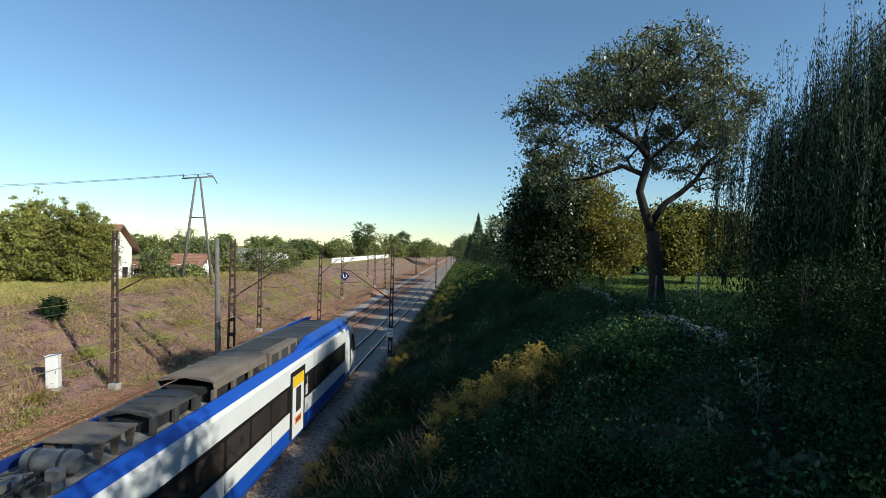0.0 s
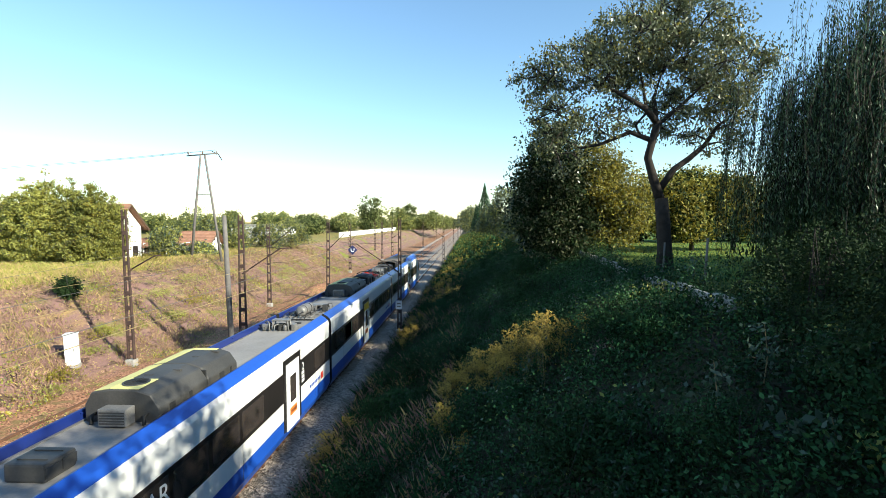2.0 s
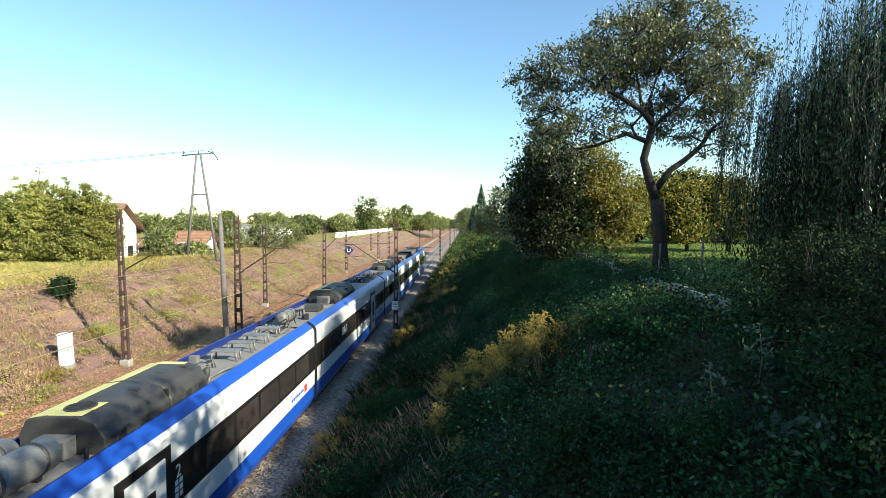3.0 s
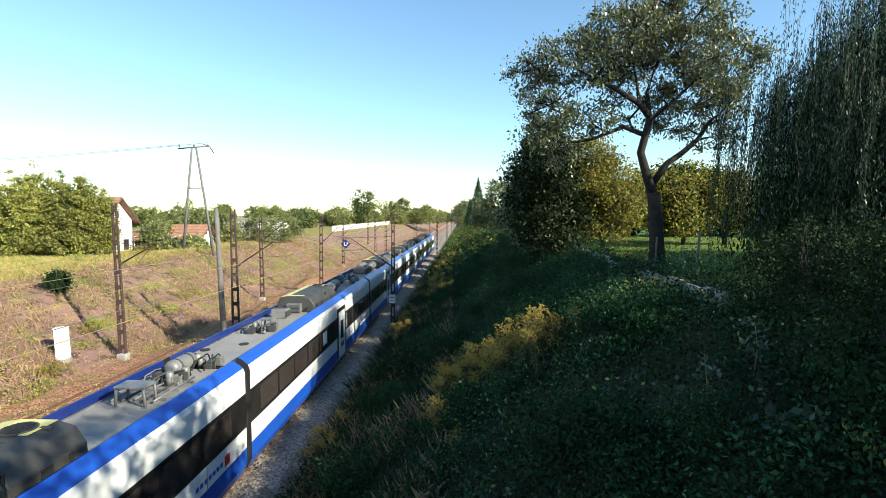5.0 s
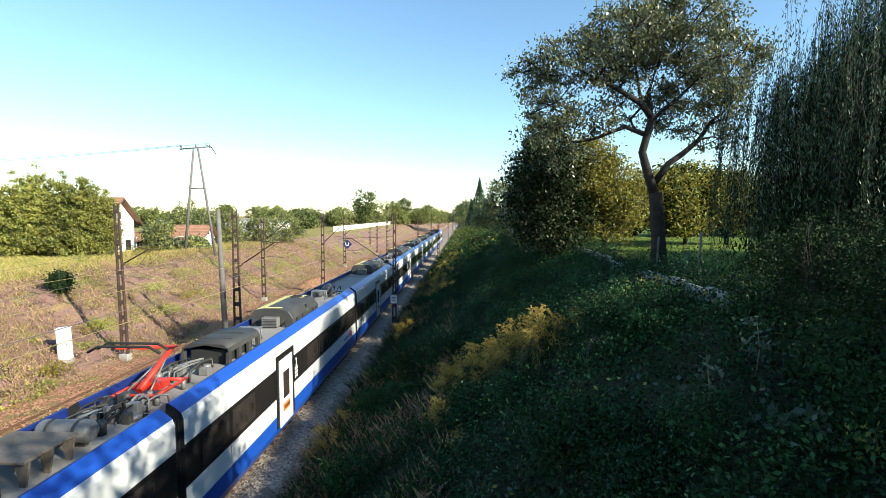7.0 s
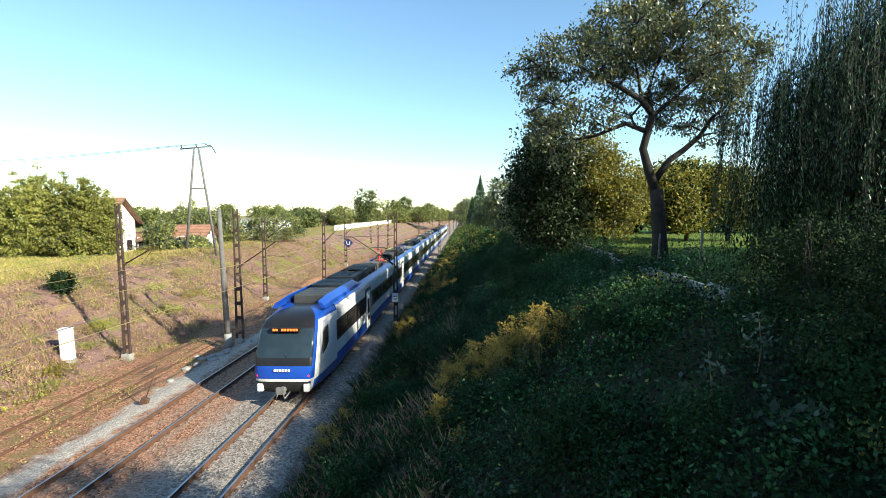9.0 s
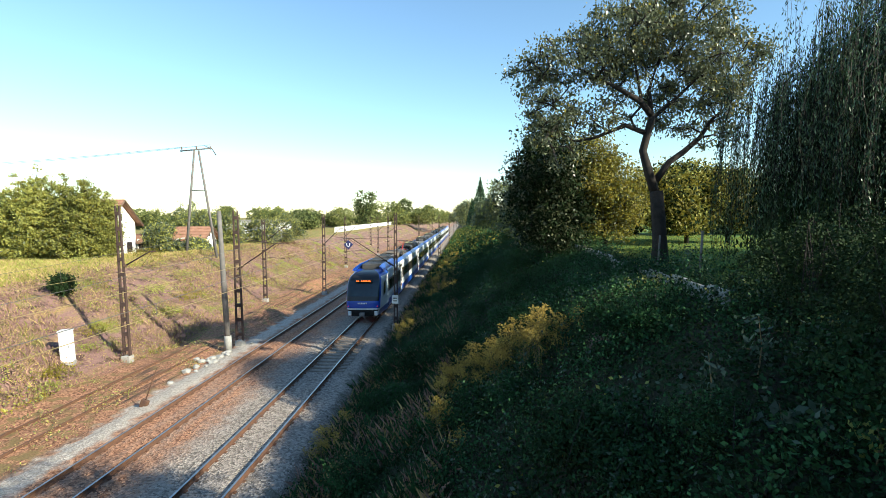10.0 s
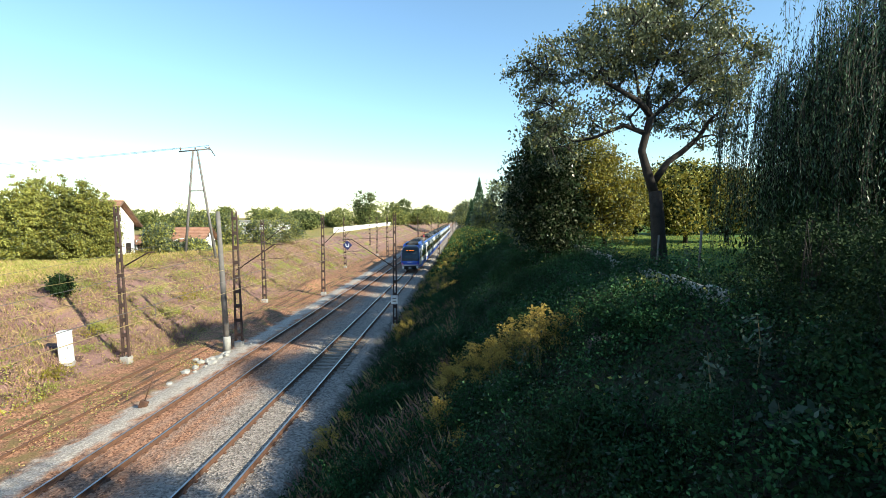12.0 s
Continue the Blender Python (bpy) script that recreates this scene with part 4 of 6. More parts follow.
# white mark plate on the near mast
plate = tagged(empty("mast_plate", pose(-5.15, 35.86, 1.9)), "small white enamel plate fixed to a catenary mast", "sign")
bm = bmesh.new()
box(bm, (-0.24, -0.012, -0.32), (0.24, 0.012, 0.32), 0, bevel=0.006)
part("panel", bm, CABINET, plate)
bm = bmesh.new()
for k in range(2):
    box(bm, (-0.13, -0.018, 0.05 - k * 0.2), (0.13, -0.010, 0.13 - k * 0.2))
part("lettering_bars", bm, GREYPOST, plate)
# dark blue diamond sign with a pale U, hung from the bracket
sign = tagged(empty("signal_sign", pose(-8.55, 36.0, 5.92)), "dark blue diamond sign with a white U, hung from a bracket", "sign")
bm = bmesh.new()
box(bm, (-0.25, -0.015, -0.25), (0.25, 0.015, 0.25), 0, bevel=0.008, m=pose(0, 0, 0, 0, 45, 0))
part("panel", bm, SIGNBLUE, sign)
bm = bmesh.new()
tube(bm, [(0, 0, 0.45), (0, 0, 0.62)], 0.015, 5)
part("hanger", bm, MAST, sign)
bm = bmesh.new()
arc = [(-0.11, 0.11), (-0.11, -0.03), (-0.08, -0.10), (0.0, -0.13), (0.08, -0.10), (0.11, -0.03), (0.11, 0.11)]
tube(bm, [(x, -0.022, z) for x, z in arc], 0.032, 6)
part("letter_u", bm, LETTER, sign, "white letter U")

# grey concrete post beside the lattice mast, with painted foot
post = tagged(empty("concrete_post", pose(-14.7, 29.7, -0.2)), "leaning grey weathered concrete post with a pale foot", "post")
bm = bmesh.new()
tube(bm, [(0, 0, 0), (-0.12, 0, 4.0), (-0.26, 0, 8.6)], [0.19, 0.16, 0.12], 10)
part("shaft", bm, GREYPOST, post)
bm = bmesh.new()
tube(bm, [(0, 0, 0), (-0.01, 0, 0.9)], [0.23, 0.215], 10)
part("foot", bm, CONCRETE, post, "pale painted foot")


def wire(name, points, r, mat, label, sag=0.0, group="overhead wires"):
    bm = bmesh.new()
    for (a, b) in zip(points, points[1:]):
        a, b = Vector(a), Vector(b)
        tube(bm, [a.lerp(b, k / 8) - Vector((0, 0, sag * 4 * (k / 8) * (1 - k / 8))) for k in range(9)], r, 4, cap=False)
    ob = tagged(part(name, bm, mat), label, "wire", group)
    return ob


spans = [-33.0, 31.0, 95.0, 159.0, 223.0, 290.0]
for cx, spans_at, zc in ((TRACK_A, [y + 5 for y in spans], 5.55), (TRACK_B, spans, 5.35), (TRACK_C, [-33, 27.5, 47.3, 79.4, 104.6], 5.3)):
    line = tagged(empty("overhead_wire", pose(cx, 0, 0)), "thin sunlit contact wire with messenger wire above the track", "wire", "overhead wires")
    zig = [0.2 * (-1) ** k for k in range(len(spans_at))]
    bm = bmesh.new()
    tube(bm, [(d, y, zc) for d, y in zip(zig, spans_at)], 0.009, 4, cap=False)
    part("contact_wire", bm, COPPER, line)
    bm = bmesh.new()
    pts = []
    for a, b in zip(spans_at, spans_at[1:]):
        pts += [(0, a + (b - a) * k / 8, zc + 1.25 - 1.0 * 4 * (k / 8) * (1 - k / 8)) for k in range(8)]
    tube(bm, pts, 0.008, 4, cap=False)
    part("messenger_wire", bm, CABLE, line)
    for a, b in list(zip(spans_at, spans_at[1:]))[:3]:
        for k in range(1, 8):
            f = k / 8
            z1 = zc + 1.25 - 1.0 * 4 * f * (1 - f)
            bm = bmesh.new()
            tube(bm, [(0, a + (b - a) * f, zc), (0, a + (b - a) * f, z1)], 0.006, 4, cap=False)
            part("dropper", bm, CABLE, line)

# wooden A-frame power pole with its wires
pole = tagged(empty("power_pole", pose(-28.35, 52.0, 4.0)), "weathered wooden A-frame power pole with crossarm", "pole")
for x0, x1 in ((-1.62, -0.25), (1.75, 0.22)):
    bm = bmesh.new()
    tube(bm, [(x0, 0, -0.3), ((x0 + x1) / 2, 0, 5.5), (x1, 0, 11.1)], [0.15, 0.13, 0.10], 8)
    part("leg", bm, GREYPOST, pole)
for z, w in ((6.9, 0.85), (3.2, 1.15)):
    if z > 5:
        bm = bmesh.new()
        tube(bm, [(-w, 0, z), (w, 0, z)], 0.07, 6)
        part("crossbar", bm, GREYPOST, pole)
bm = bmesh.new()
tube(bm, [(-1.75, 0, 11.05), (1.65, 0, 11.3)], 0.075, 6)
part("crossarm", bm, GREYPOST, pole)
bm = bmesh.new()
tube(bm, [(1.0, 0, 11.5), (1.7, 0, 11.2), (2.1, 0, 10.55)], 0.045, 6)
part("bracket", bm, MAST, pole)
for x in (-1.6, 0.0, 1.5):
    bm = bmesh.new()
    tube(bm, [(x, 0, 11.15), (x, 0, 11.3), (x, 0, 11.4), (x, 0, 11.5)], [0.03, 0.08, 0.08, 0.04], 8)
    part("insulator", bm, TIMBER, pole)
for dx, dz in ((-1.6, 11.45), (1.5, 11.65)):
    wire("power_wire", [(-28.35 + dx, 52, 4 + dz), (-95, 54 + dx, 13.2 + dz * 0.05)], 0.02, CABLE, "thin dark power line sagging from the pole", 1.0, "power lines")


# ---- houses beyond the cutting ----
def gable_house(x0, x1, y0, y1, base, eave, ridge, label):
    """Ridge along x; a white gable end towards the line."""
    h = tagged(empty("house", pose(0, 0, 0)), label, "house")
    ym = (y0 + y1) / 2
    bm = bmesh.new()
    pts = [(y0, base), (y1, base), (y1, eave), (ym, ridge - 0.15), (y0, eave)]
    a = [bm.verts.new((x0, y, z)) for y, z in pts]
    b = [bm.verts.new((x1, y, z)) for y, z in pts]
    bm.faces.new(a[::-1]), bm.faces.new(b)
    for k in range(5):
        bm.faces.new((a[k], a[(k + 1) % 5], b[(k + 1) % 5], b[k]))
    bmesh.ops.recalc_face_normals(bm, faces=bm.faces)
    part("wall", bm, WALLPAINT, h)
    for s, ye in ((-1, y0), (1, y1)):
        bm = bmesh.new()
        out = ye + s * 0.55
        ze = eave - 0.55 * (ridge - eave) / abs(ye - ym)
        prof = [(ym, ridge + 0.05), (out, ze), (out, ze + 0.16), (ym, ridge + 0.22)]
        a = [bm.verts.new((x0 - 0.6, y, z)) for y, z in prof]
        b = [bm.verts.new((x1 + 0.6, y, z)) for y, z in prof]
        bm.faces.new(a), bm.faces.new(b[::-1])
        for k in range(4):
            bm.faces.new((a[k], a[(k + 1) % 4], b[(k + 1) % 4], b[k]))
        bmesh.ops.recalc_face_normals(bm, faces=bm.faces)
        roof = part("roof", bm, TILE, h, "red-brown tiled roof slope")
        for k in range(9):  # courses of tiles
            f = (k + 0.5) / 9
            yy, zz = ym + (out - ym) * f, ridge + 0.22 + (ze + 0.16 - ridge - 0.22) * f
            bm = bmesh.new()
            box(bm, (x0 - 0.6, yy - 0.03, zz - 0.02), (x1 + 0.6, yy + 0.03, zz + 0.035))
            part("tile_course", bm, TILE, roof)
        bm = bmesh.new()
        tube(bm, [(x1 + 0.62, ym, ridge + 0.1), (x1 + 0.62, out, ze + 0.05)], 0.10, 4)
        part("verge_board", bm, TIMBER, h, "dark brown verge board")
    for yy, zz, w, hh in ((ym - 1.0, base + 1.3, 0.5, 0.65), (ym + 1.2, base + 1.3, 0.5, 0.65), (ym, eave + 0.5, 0.35, 0.45)):
        bm = bmesh.new()
        box(bm, (x1 - 0.02, yy - w, zz - hh), (x1 + 0.04, yy + w, zz + hh), 0, bevel=0.01)
        win = part("window", bm, CABINET, h)
        bm = bmesh.new()
        box(bm, (x1 + 0.035, yy - w + 0.08, zz - hh + 0.08), (x1 + 0.05, yy + w - 0.08, zz + hh - 0.08))
        part("pane", bm, GLASS, win)
    return h


gable_house(-58.0, -36.0, 48.2, 52.8, 3.6, 7.6, 9.75, "white rendered house with red-brown gabled roof")
gable_house(-40.2, -38.2, 56.6, 59.0, 3.6, 5.3, 5.9, "small white rendered outbuilding beside the house")
shed = gable_house(-34.7, -31.3, 57.8, 61.0, 3.4, 5.6, 6.7, "small white garden house with red-brown roof")
lean = tagged(empty("woodshed", pose(-35.0, 56.6, 3.8)), "low sloping plank woodshed against the garden house", "shed")
for k in range(9):
    bm = bmesh.new()
    box(bm, (-1.6 + k * 0.35, -0.03, 0), (-1.28 + k * 0.35, 0.03, 0.45 + k * 0.14))
    part("plank", bm, GREYPOST, lean)
bm = bmesh.new()
box(bm, (-1.8, -0.2, 0.0), (1.9, 1.4, 0.08), m=pose(0, 0, 1.05, 0, -22, 0))
part("roof", bm, WALLPAINT, lean)
wall = tagged(empty("boundary_wall", pose(0, 0, 0)), "long pale concrete boundary wall in the distance", "wall")
for k in range(16):
    bm = bmesh.new()
    x, y = -32.0 - k * 0.06, 124 + k * 6.6
    box(bm, (-0.1, -3.25, -0.6), (0.1, 3.25, 1.9), bevel=0.02, m=pose(x, y, 3.45, 0, 0, 0.5))
    part("panel", bm, WALLPAINT, wall)
hall = tagged(empty("flat_roofed_hall", pose(-37.5, 95, 3.9)), "low white flat-roofed hall behind the garden trees", "building")
bm = bmesh.new()
box(bm, (-9, 0, 0), (1.5, 7, 3.3), bevel=0.05)
part("wall", bm, WALLPAINT, hall)
bm = bmesh.new()
box(bm, (-9.3, -0.3, 3.3), (1.8, 7.3, 3.55), bevel=0.03)
part("roof", bm, CONCRETE, hall)
far_hall = tagged(empty("industrial_hall", pose(0, 900, 5)), "pale industrial hall far down the line", "building")
bm = bmesh.new()
box(bm, (-18, 0, -1), (26, 30, 7.0), bevel=0.2)
part("wall", bm, HAZE, far_hall)
bm = bmesh.new()
box(bm, (-19, -1, 7.0), (27, 31, 8.2), bevel=0.2)
part("roof", bm, CONCRETE, far_hall)

# white relay cabinet on the slope
cabinet = tagged(empty("relay_cabinet", pose(-21.35, 25.35, 0.30, 0, -2, 22)), "white sheet-metal relay cabinet standing on the dry slope", "cabinet")
bm = bmesh.new()
box(bm, (-0.27, -0.26, 0.06), (0.27, 0.26, 1.70), bevel=0.015)
part("body", bm, CABINET, cabinet)
bm = bmesh.new()
box(bm, (-0.30, -0.29, 1.70), (0.30, 0.29, 1.76), bevel=0.01)
part("lid", bm, CABINET, cabinet)
bm = bmesh.new()
box(bm, (-0.23, -0.272, 0.14), (0.23, -0.262, 1.63))
dr = part("door", bm, CABINET, cabinet)
bm = bmesh.new()
box(bm, (0.16, -0.295, 0.8), (0.19, -0.27, 0.95))
part("handle", bm, STEEL, dr)
bm = bmesh.new()
box(bm, (-0.3, -0.29, -0.5), (0.3, 0.29, 0.06), bevel=0.02)
part("plinth", bm, CONCRETE, cabinet)

# rusty stake beside the line and pale stones by the post
stake = tagged(empty("track_marker", pose(-14.1, 20.6, -0.25, 0, 22, 0)), "leaning dark iron marker stake beside the ballast", "stake")
bm = bmesh.new()
tube(bm, [(0, 0, 0), (0, 0, 1.9)], 0.025, 6)
part("rod", bm, RUST, stake)
bm = bmesh.new()
box(bm, (-0.16, -0.1, 0.0), (0.16, 0.1, 0.36), bevel=0.04)
part("foot", bm, RUST, stake)
srng = random.Random(5)
for k in range(26):
    bm = bmesh.new()
    bmesh.ops.create_icosphere(bm, subdivisions=1, radius=srng.uniform(0.10, 0.26))
    for v in bm.verts:
        v.co *= srng.uniform(0.75, 1.2)
        v.co.z *= 0.6
    x, y = -14.6 + srng.gauss(0, 0.45), 27.6 + srng.gauss(0, 1.4)
    st = part("rubble_stone", bm, CONCRETE)
    st.location = (x, y, float(ground_z(x, y)) + 0.05)
    tagged(st, "pale broken concrete lump beside the ballast", "stone", "rubble by the post")


# ---- plants ----
def crown_points(lobes, clumps, per, spread, seed):
    """Leaf centres in clumps inside lobes (centre, radii)."""
    rng = np.random.default_rng(seed)
    vol = np.array([r[0] * r[1] * r[2] for _, r in lobes])
    which = rng.choice(len(lobes), clumps, p=vol / vol.sum())
    d = rng.normal(size=(clumps, 3))
    d /= np.linalg.norm(d, axis=1)[:, None]
    rad = rng.uniform(0.35, 1.0, clumps) ** 0.6
    c = np.array([lobes[k][0] for k in which]) + d * np.array([lobes[k][1] for k in which]) * rad[:, None]
    size = spread * rng.uniform(0.6, 1.4, clumps)
    pts = np.repeat(c, per, 0) + rng.normal(size=(clumps * per, 3)) * np.repeat(size, per)[:, None] * (1, 1, 0.75)
    return c, pts, rng


def tree(name, label, limbs, lobes, clumps, per, spread, size, mats, weights=None, seed=1, twigs=0, droop=0.2, long=1.9, bark=BARK, category="tree", group=""):
    """limbs: (points, radii); twigs reach from the limbs to some of the leaf clumps."""
    base = Vector(limbs[0][0][0])
    t = tagged(empty(name, Matrix.Translation(base)), label, category, group)
    c, pts, rng = crown_points(lobes, clumps, per, spread, seed)
    bm = bmesh.new()
    nodes = []
    for points, radii in limbs:
        points = [Vector(p) - base for p in points]
        tube(bm, points, radii, 8)
        for a, b, r in zip(points, points[1:], radii[1:]):
            nodes += [(a.lerp(b, k / 4), r) for k in range(1, 5)]
    trng = random.Random(seed)
    for k in range(min(twigs, len(c))):
        q = Vector(c[k]) - base
        p, r = min(nodes, key=lambda nr: (nr[0] - q).length + max(0, nr[0].z - q.z) * 0.8)
        mid = p.lerp(q, 0.5) + Vector((trng.gauss(0, 0.15), trng.gauss(0, 0.15), trng.uniform(-0.05, 0.3)))
        tube(bm, [p, mid, q], [min(r * 0.6, 0.055), 0.03, 0.01], 5, cap=False)
        nodes.append((mid, 0.03))
    part("trunk", bm, bark, t)
    leaves("crown", leaf_arrays(pts - np.array(base), size, rng, droop, long), mats, t, weights, seed)
    return t


# the walnut on the crest of the bank
B = (7.9, 20.5, 5.8)
tree("walnut_tree", "large open-crowned tree with dark forked trunk and thinning leaves", [
    ([B, (7.88, 20.5, 6.8), (7.80, 20.5, 7.9), (7.70, 20.5, 8.9)], [0.40, 0.30, 0.28, 0.27]),
    ([(7.70, 20.5, 8.7), (7.38, 20.45, 9.6), (7.12, 20.45, 10.5), (7.36, 20.4, 11.5), (7.50, 20.4, 11.95)], [0.20, 0.19, 0.16, 0.15, 0.13]),
    ([(7.46, 20.4, 11.85), (6.9, 20.2, 12.4), (6.0, 20.1, 12.9), (4.95, 20, 13.4), (3.9, 19.9, 13.9)], [0.13, 0.12, 0.09, 0.06, 0.02]),
    ([(7.2, 20.4, 11.2), (6.45, 20.6, 11.55), (5.3, 20.8, 11.1), (4.5, 20.7, 10.95), (3.7, 20.5, 11.35)], [0.11, 0.09, 0.06, 0.045, 0.02]),
    ([(6.8, 20.5, 11.45), (6.6, 20.4, 11.8), (7.0, 20.3, 12.25), (6.7, 20.0, 13.4), (6.3, 19.8, 14.7)], [0.07, 0.07, 0.07, 0.05, 0.02]),
    ([(7.66, 20.5, 9.3), (8.18, 20.5, 10.05), (8.74, 20.5, 10.45), (9.4, 20.6, 11.0), (9.83, 20.6, 11.7), (10.2, 20.6, 12.0), (10.8, 20.7, 12.6)], [0.15, 0.125, 0.115, 0.095, 0.07, 0.05, 0.02]),
    ([(7.42, 20.4, 11.8), (7.25, 20.3, 12.8), (7.55, 20.3, 13.8), (8.2, 20.4, 14.7), (8.4, 20.4, 15.8)], [0.11, 0.09, 0.07, 0.04, 0.02]),
    ([(7.5, 20.4, 11.8), (8.45, 20.5, 12.6), (9.3, 20.6, 13.4), (10.0, 20.6, 14.3)], [0.08, 0.06, 0.04, 0.02])],
     [((8.4, 20.5, 15.3), (2.3, 2.4, 1.5)), ((6.3, 20.3, 14.9), (2.0, 2.2, 1.4)), ((4.3, 20.1, 14.0), (1.9, 2.0, 1.2)), ((10.3, 20.6, 13.9), (1.6, 2.0, 1.3)), ((9.3, 20.5, 13.0), (1.7, 2.0, 1.0)), ((3.3, 20.3, 12.2), (1.2, 1.6, 1.0)),
      ((10.3, 20.8, 12.0), (1.1, 1.4, 0.8)), ((8.3, 20.5, 16.6), (1.7, 1.5, 0.7)), ((2.5, 20.2, 13.7), (0.9, 1.0, 0.8)), ((3.6, 20.4, 10.6), (1.2, 1.4, 0.8)), ((5.4, 21.0, 11.9), (1.6, 1.4, 0.8)), ((8.6, 21.0, 11.9), (1.1, 1.2, 0.7)), ((9.9, 20.8, 11.1), (1.1, 1.2, 0.6)), ((7.0, 21.0, 13.2), (1.8, 1.4, 0.8)), ((10.6, 20.6, 15.0), (0.9, 1.2, 0.6))],
     860, 50, 0.19, 0.068, [LEAF_WALNUT, LEAF_YELLOW], [0.94, 0.06], seed=11, twigs=620, droop=0.6)

# thicket behind it: a dark tree, a yellowing one, and the row behind the lawn
tree("plum_tree", "dense dark-leaved tree at the edge of the garden", [([(4.6, 27.5, 5.9), (4.5, 27.5, 9), (4.3, 27.5, 12)], [0.2, 0.14, 0.04]), ([(4.5, 27.5, 8), (3.4, 27.3, 10.5)], [0.1, 0.03])],
     [((4.5, 27.5, 10.6), (1.9, 2.2, 2.4)), ((3.8, 27.2, 8.2), (1.5, 1.8, 1.9)), ((5.2, 27.6, 7.8), (1.8, 1.8, 1.9)), ((3.0, 27.0, 9.7), (0.9, 1.2, 1.0)), ((4.4, 27.5, 12.6), (0.9, 1.2, 0.8))], 460, 60, 0.30, 0.10, [LEAF_DARK, LEAF_WALNUT], [0.7, 0.3], seed=12, twigs=60)
tree("hazel_tree", "dense bushy tree with yellowing autumn leaves", [([(8.0, 28.8, 6.0), (8.0, 28.8, 8.5), (7.8, 28.8, 11)], [0.16, 0.11, 0.03]), ([(8.0, 28.8, 7.5), (9.2, 28.7, 9.5)], [0.08, 0.03]), ([(7.9, 28.8, 7.5), (6.8, 28.7, 10)], [0.08, 0.03])],
     [((7.8, 28.8, 9.4), (2.3, 2.0, 2.0)), ((7.0, 28.6, 11.2), (1.5, 1.6, 1.2)), ((8.9, 28.8, 8.6), (1.4, 1.6, 1.5)), ((8.0, 28.6, 7.4), (1.8, 1.6, 1.0))], 520, 56, 0.27, 0.085, [LEAF_YELLOW, LEAF_LIGHT, LEAF_WALNUT], [0.55, 0.2, 0.25], seed=13, twigs=70)
for k, (x, y, h, r) in enumerate(((12.3, 31.5, 4.6, 2.0), (14.6, 33.5, 5.2, 2.2), (17.5, 34.0, 5.0, 2.3), (11.0, 40.0, 4.0, 2.0))):
    tree("garden_tree", "leafy garden tree with yellow-green leaves beside the lawn", [([(x, y, 5.9), (x, y, 6 + h * 0.5), (x + 0.2, y, 6 + h * 0.9)], [0.16, 0.11, 0.03])],
         [((x, y, 6.4 + h * 0.55), (r, r, h * 0.38)), ((x - r * 0.4, y, 6.2 + h * 0.75), (r * 0.6, r * 0.7, h * 0.25)), ((x + r * 0.4, y, 6.0 + h * 0.36), (r * 0.8, r * 0.8, h * 0.2))], 240, 48, 0.32, 0.11,
         [LEAF_YELLOW, LEAF_LIGHT, LEAF_DARK], [0.45, 0.2, 0.35], seed=20 + k, twigs=30, group="trees behind the lawn")
for k in range(9):
    x, y = 9.5 + k * 3.0, 46 + (k % 3) * 1.6
    tree("hedge_bush", "dark dense hedge bush closing off the lawn", [([(x, y, 5.9), (x, y, 8)], [0.1, 0.03])], [((x, y, 7.6), (2.2, 1.4, 2.0 + 0.4 * (k % 2)))], 110, 46, 0.35, 0.15, [LEAF_DARK, LEAF_WALNUT], [0.7, 0.3], seed=40 + k, category="bush", group="hedge behind the lawn")


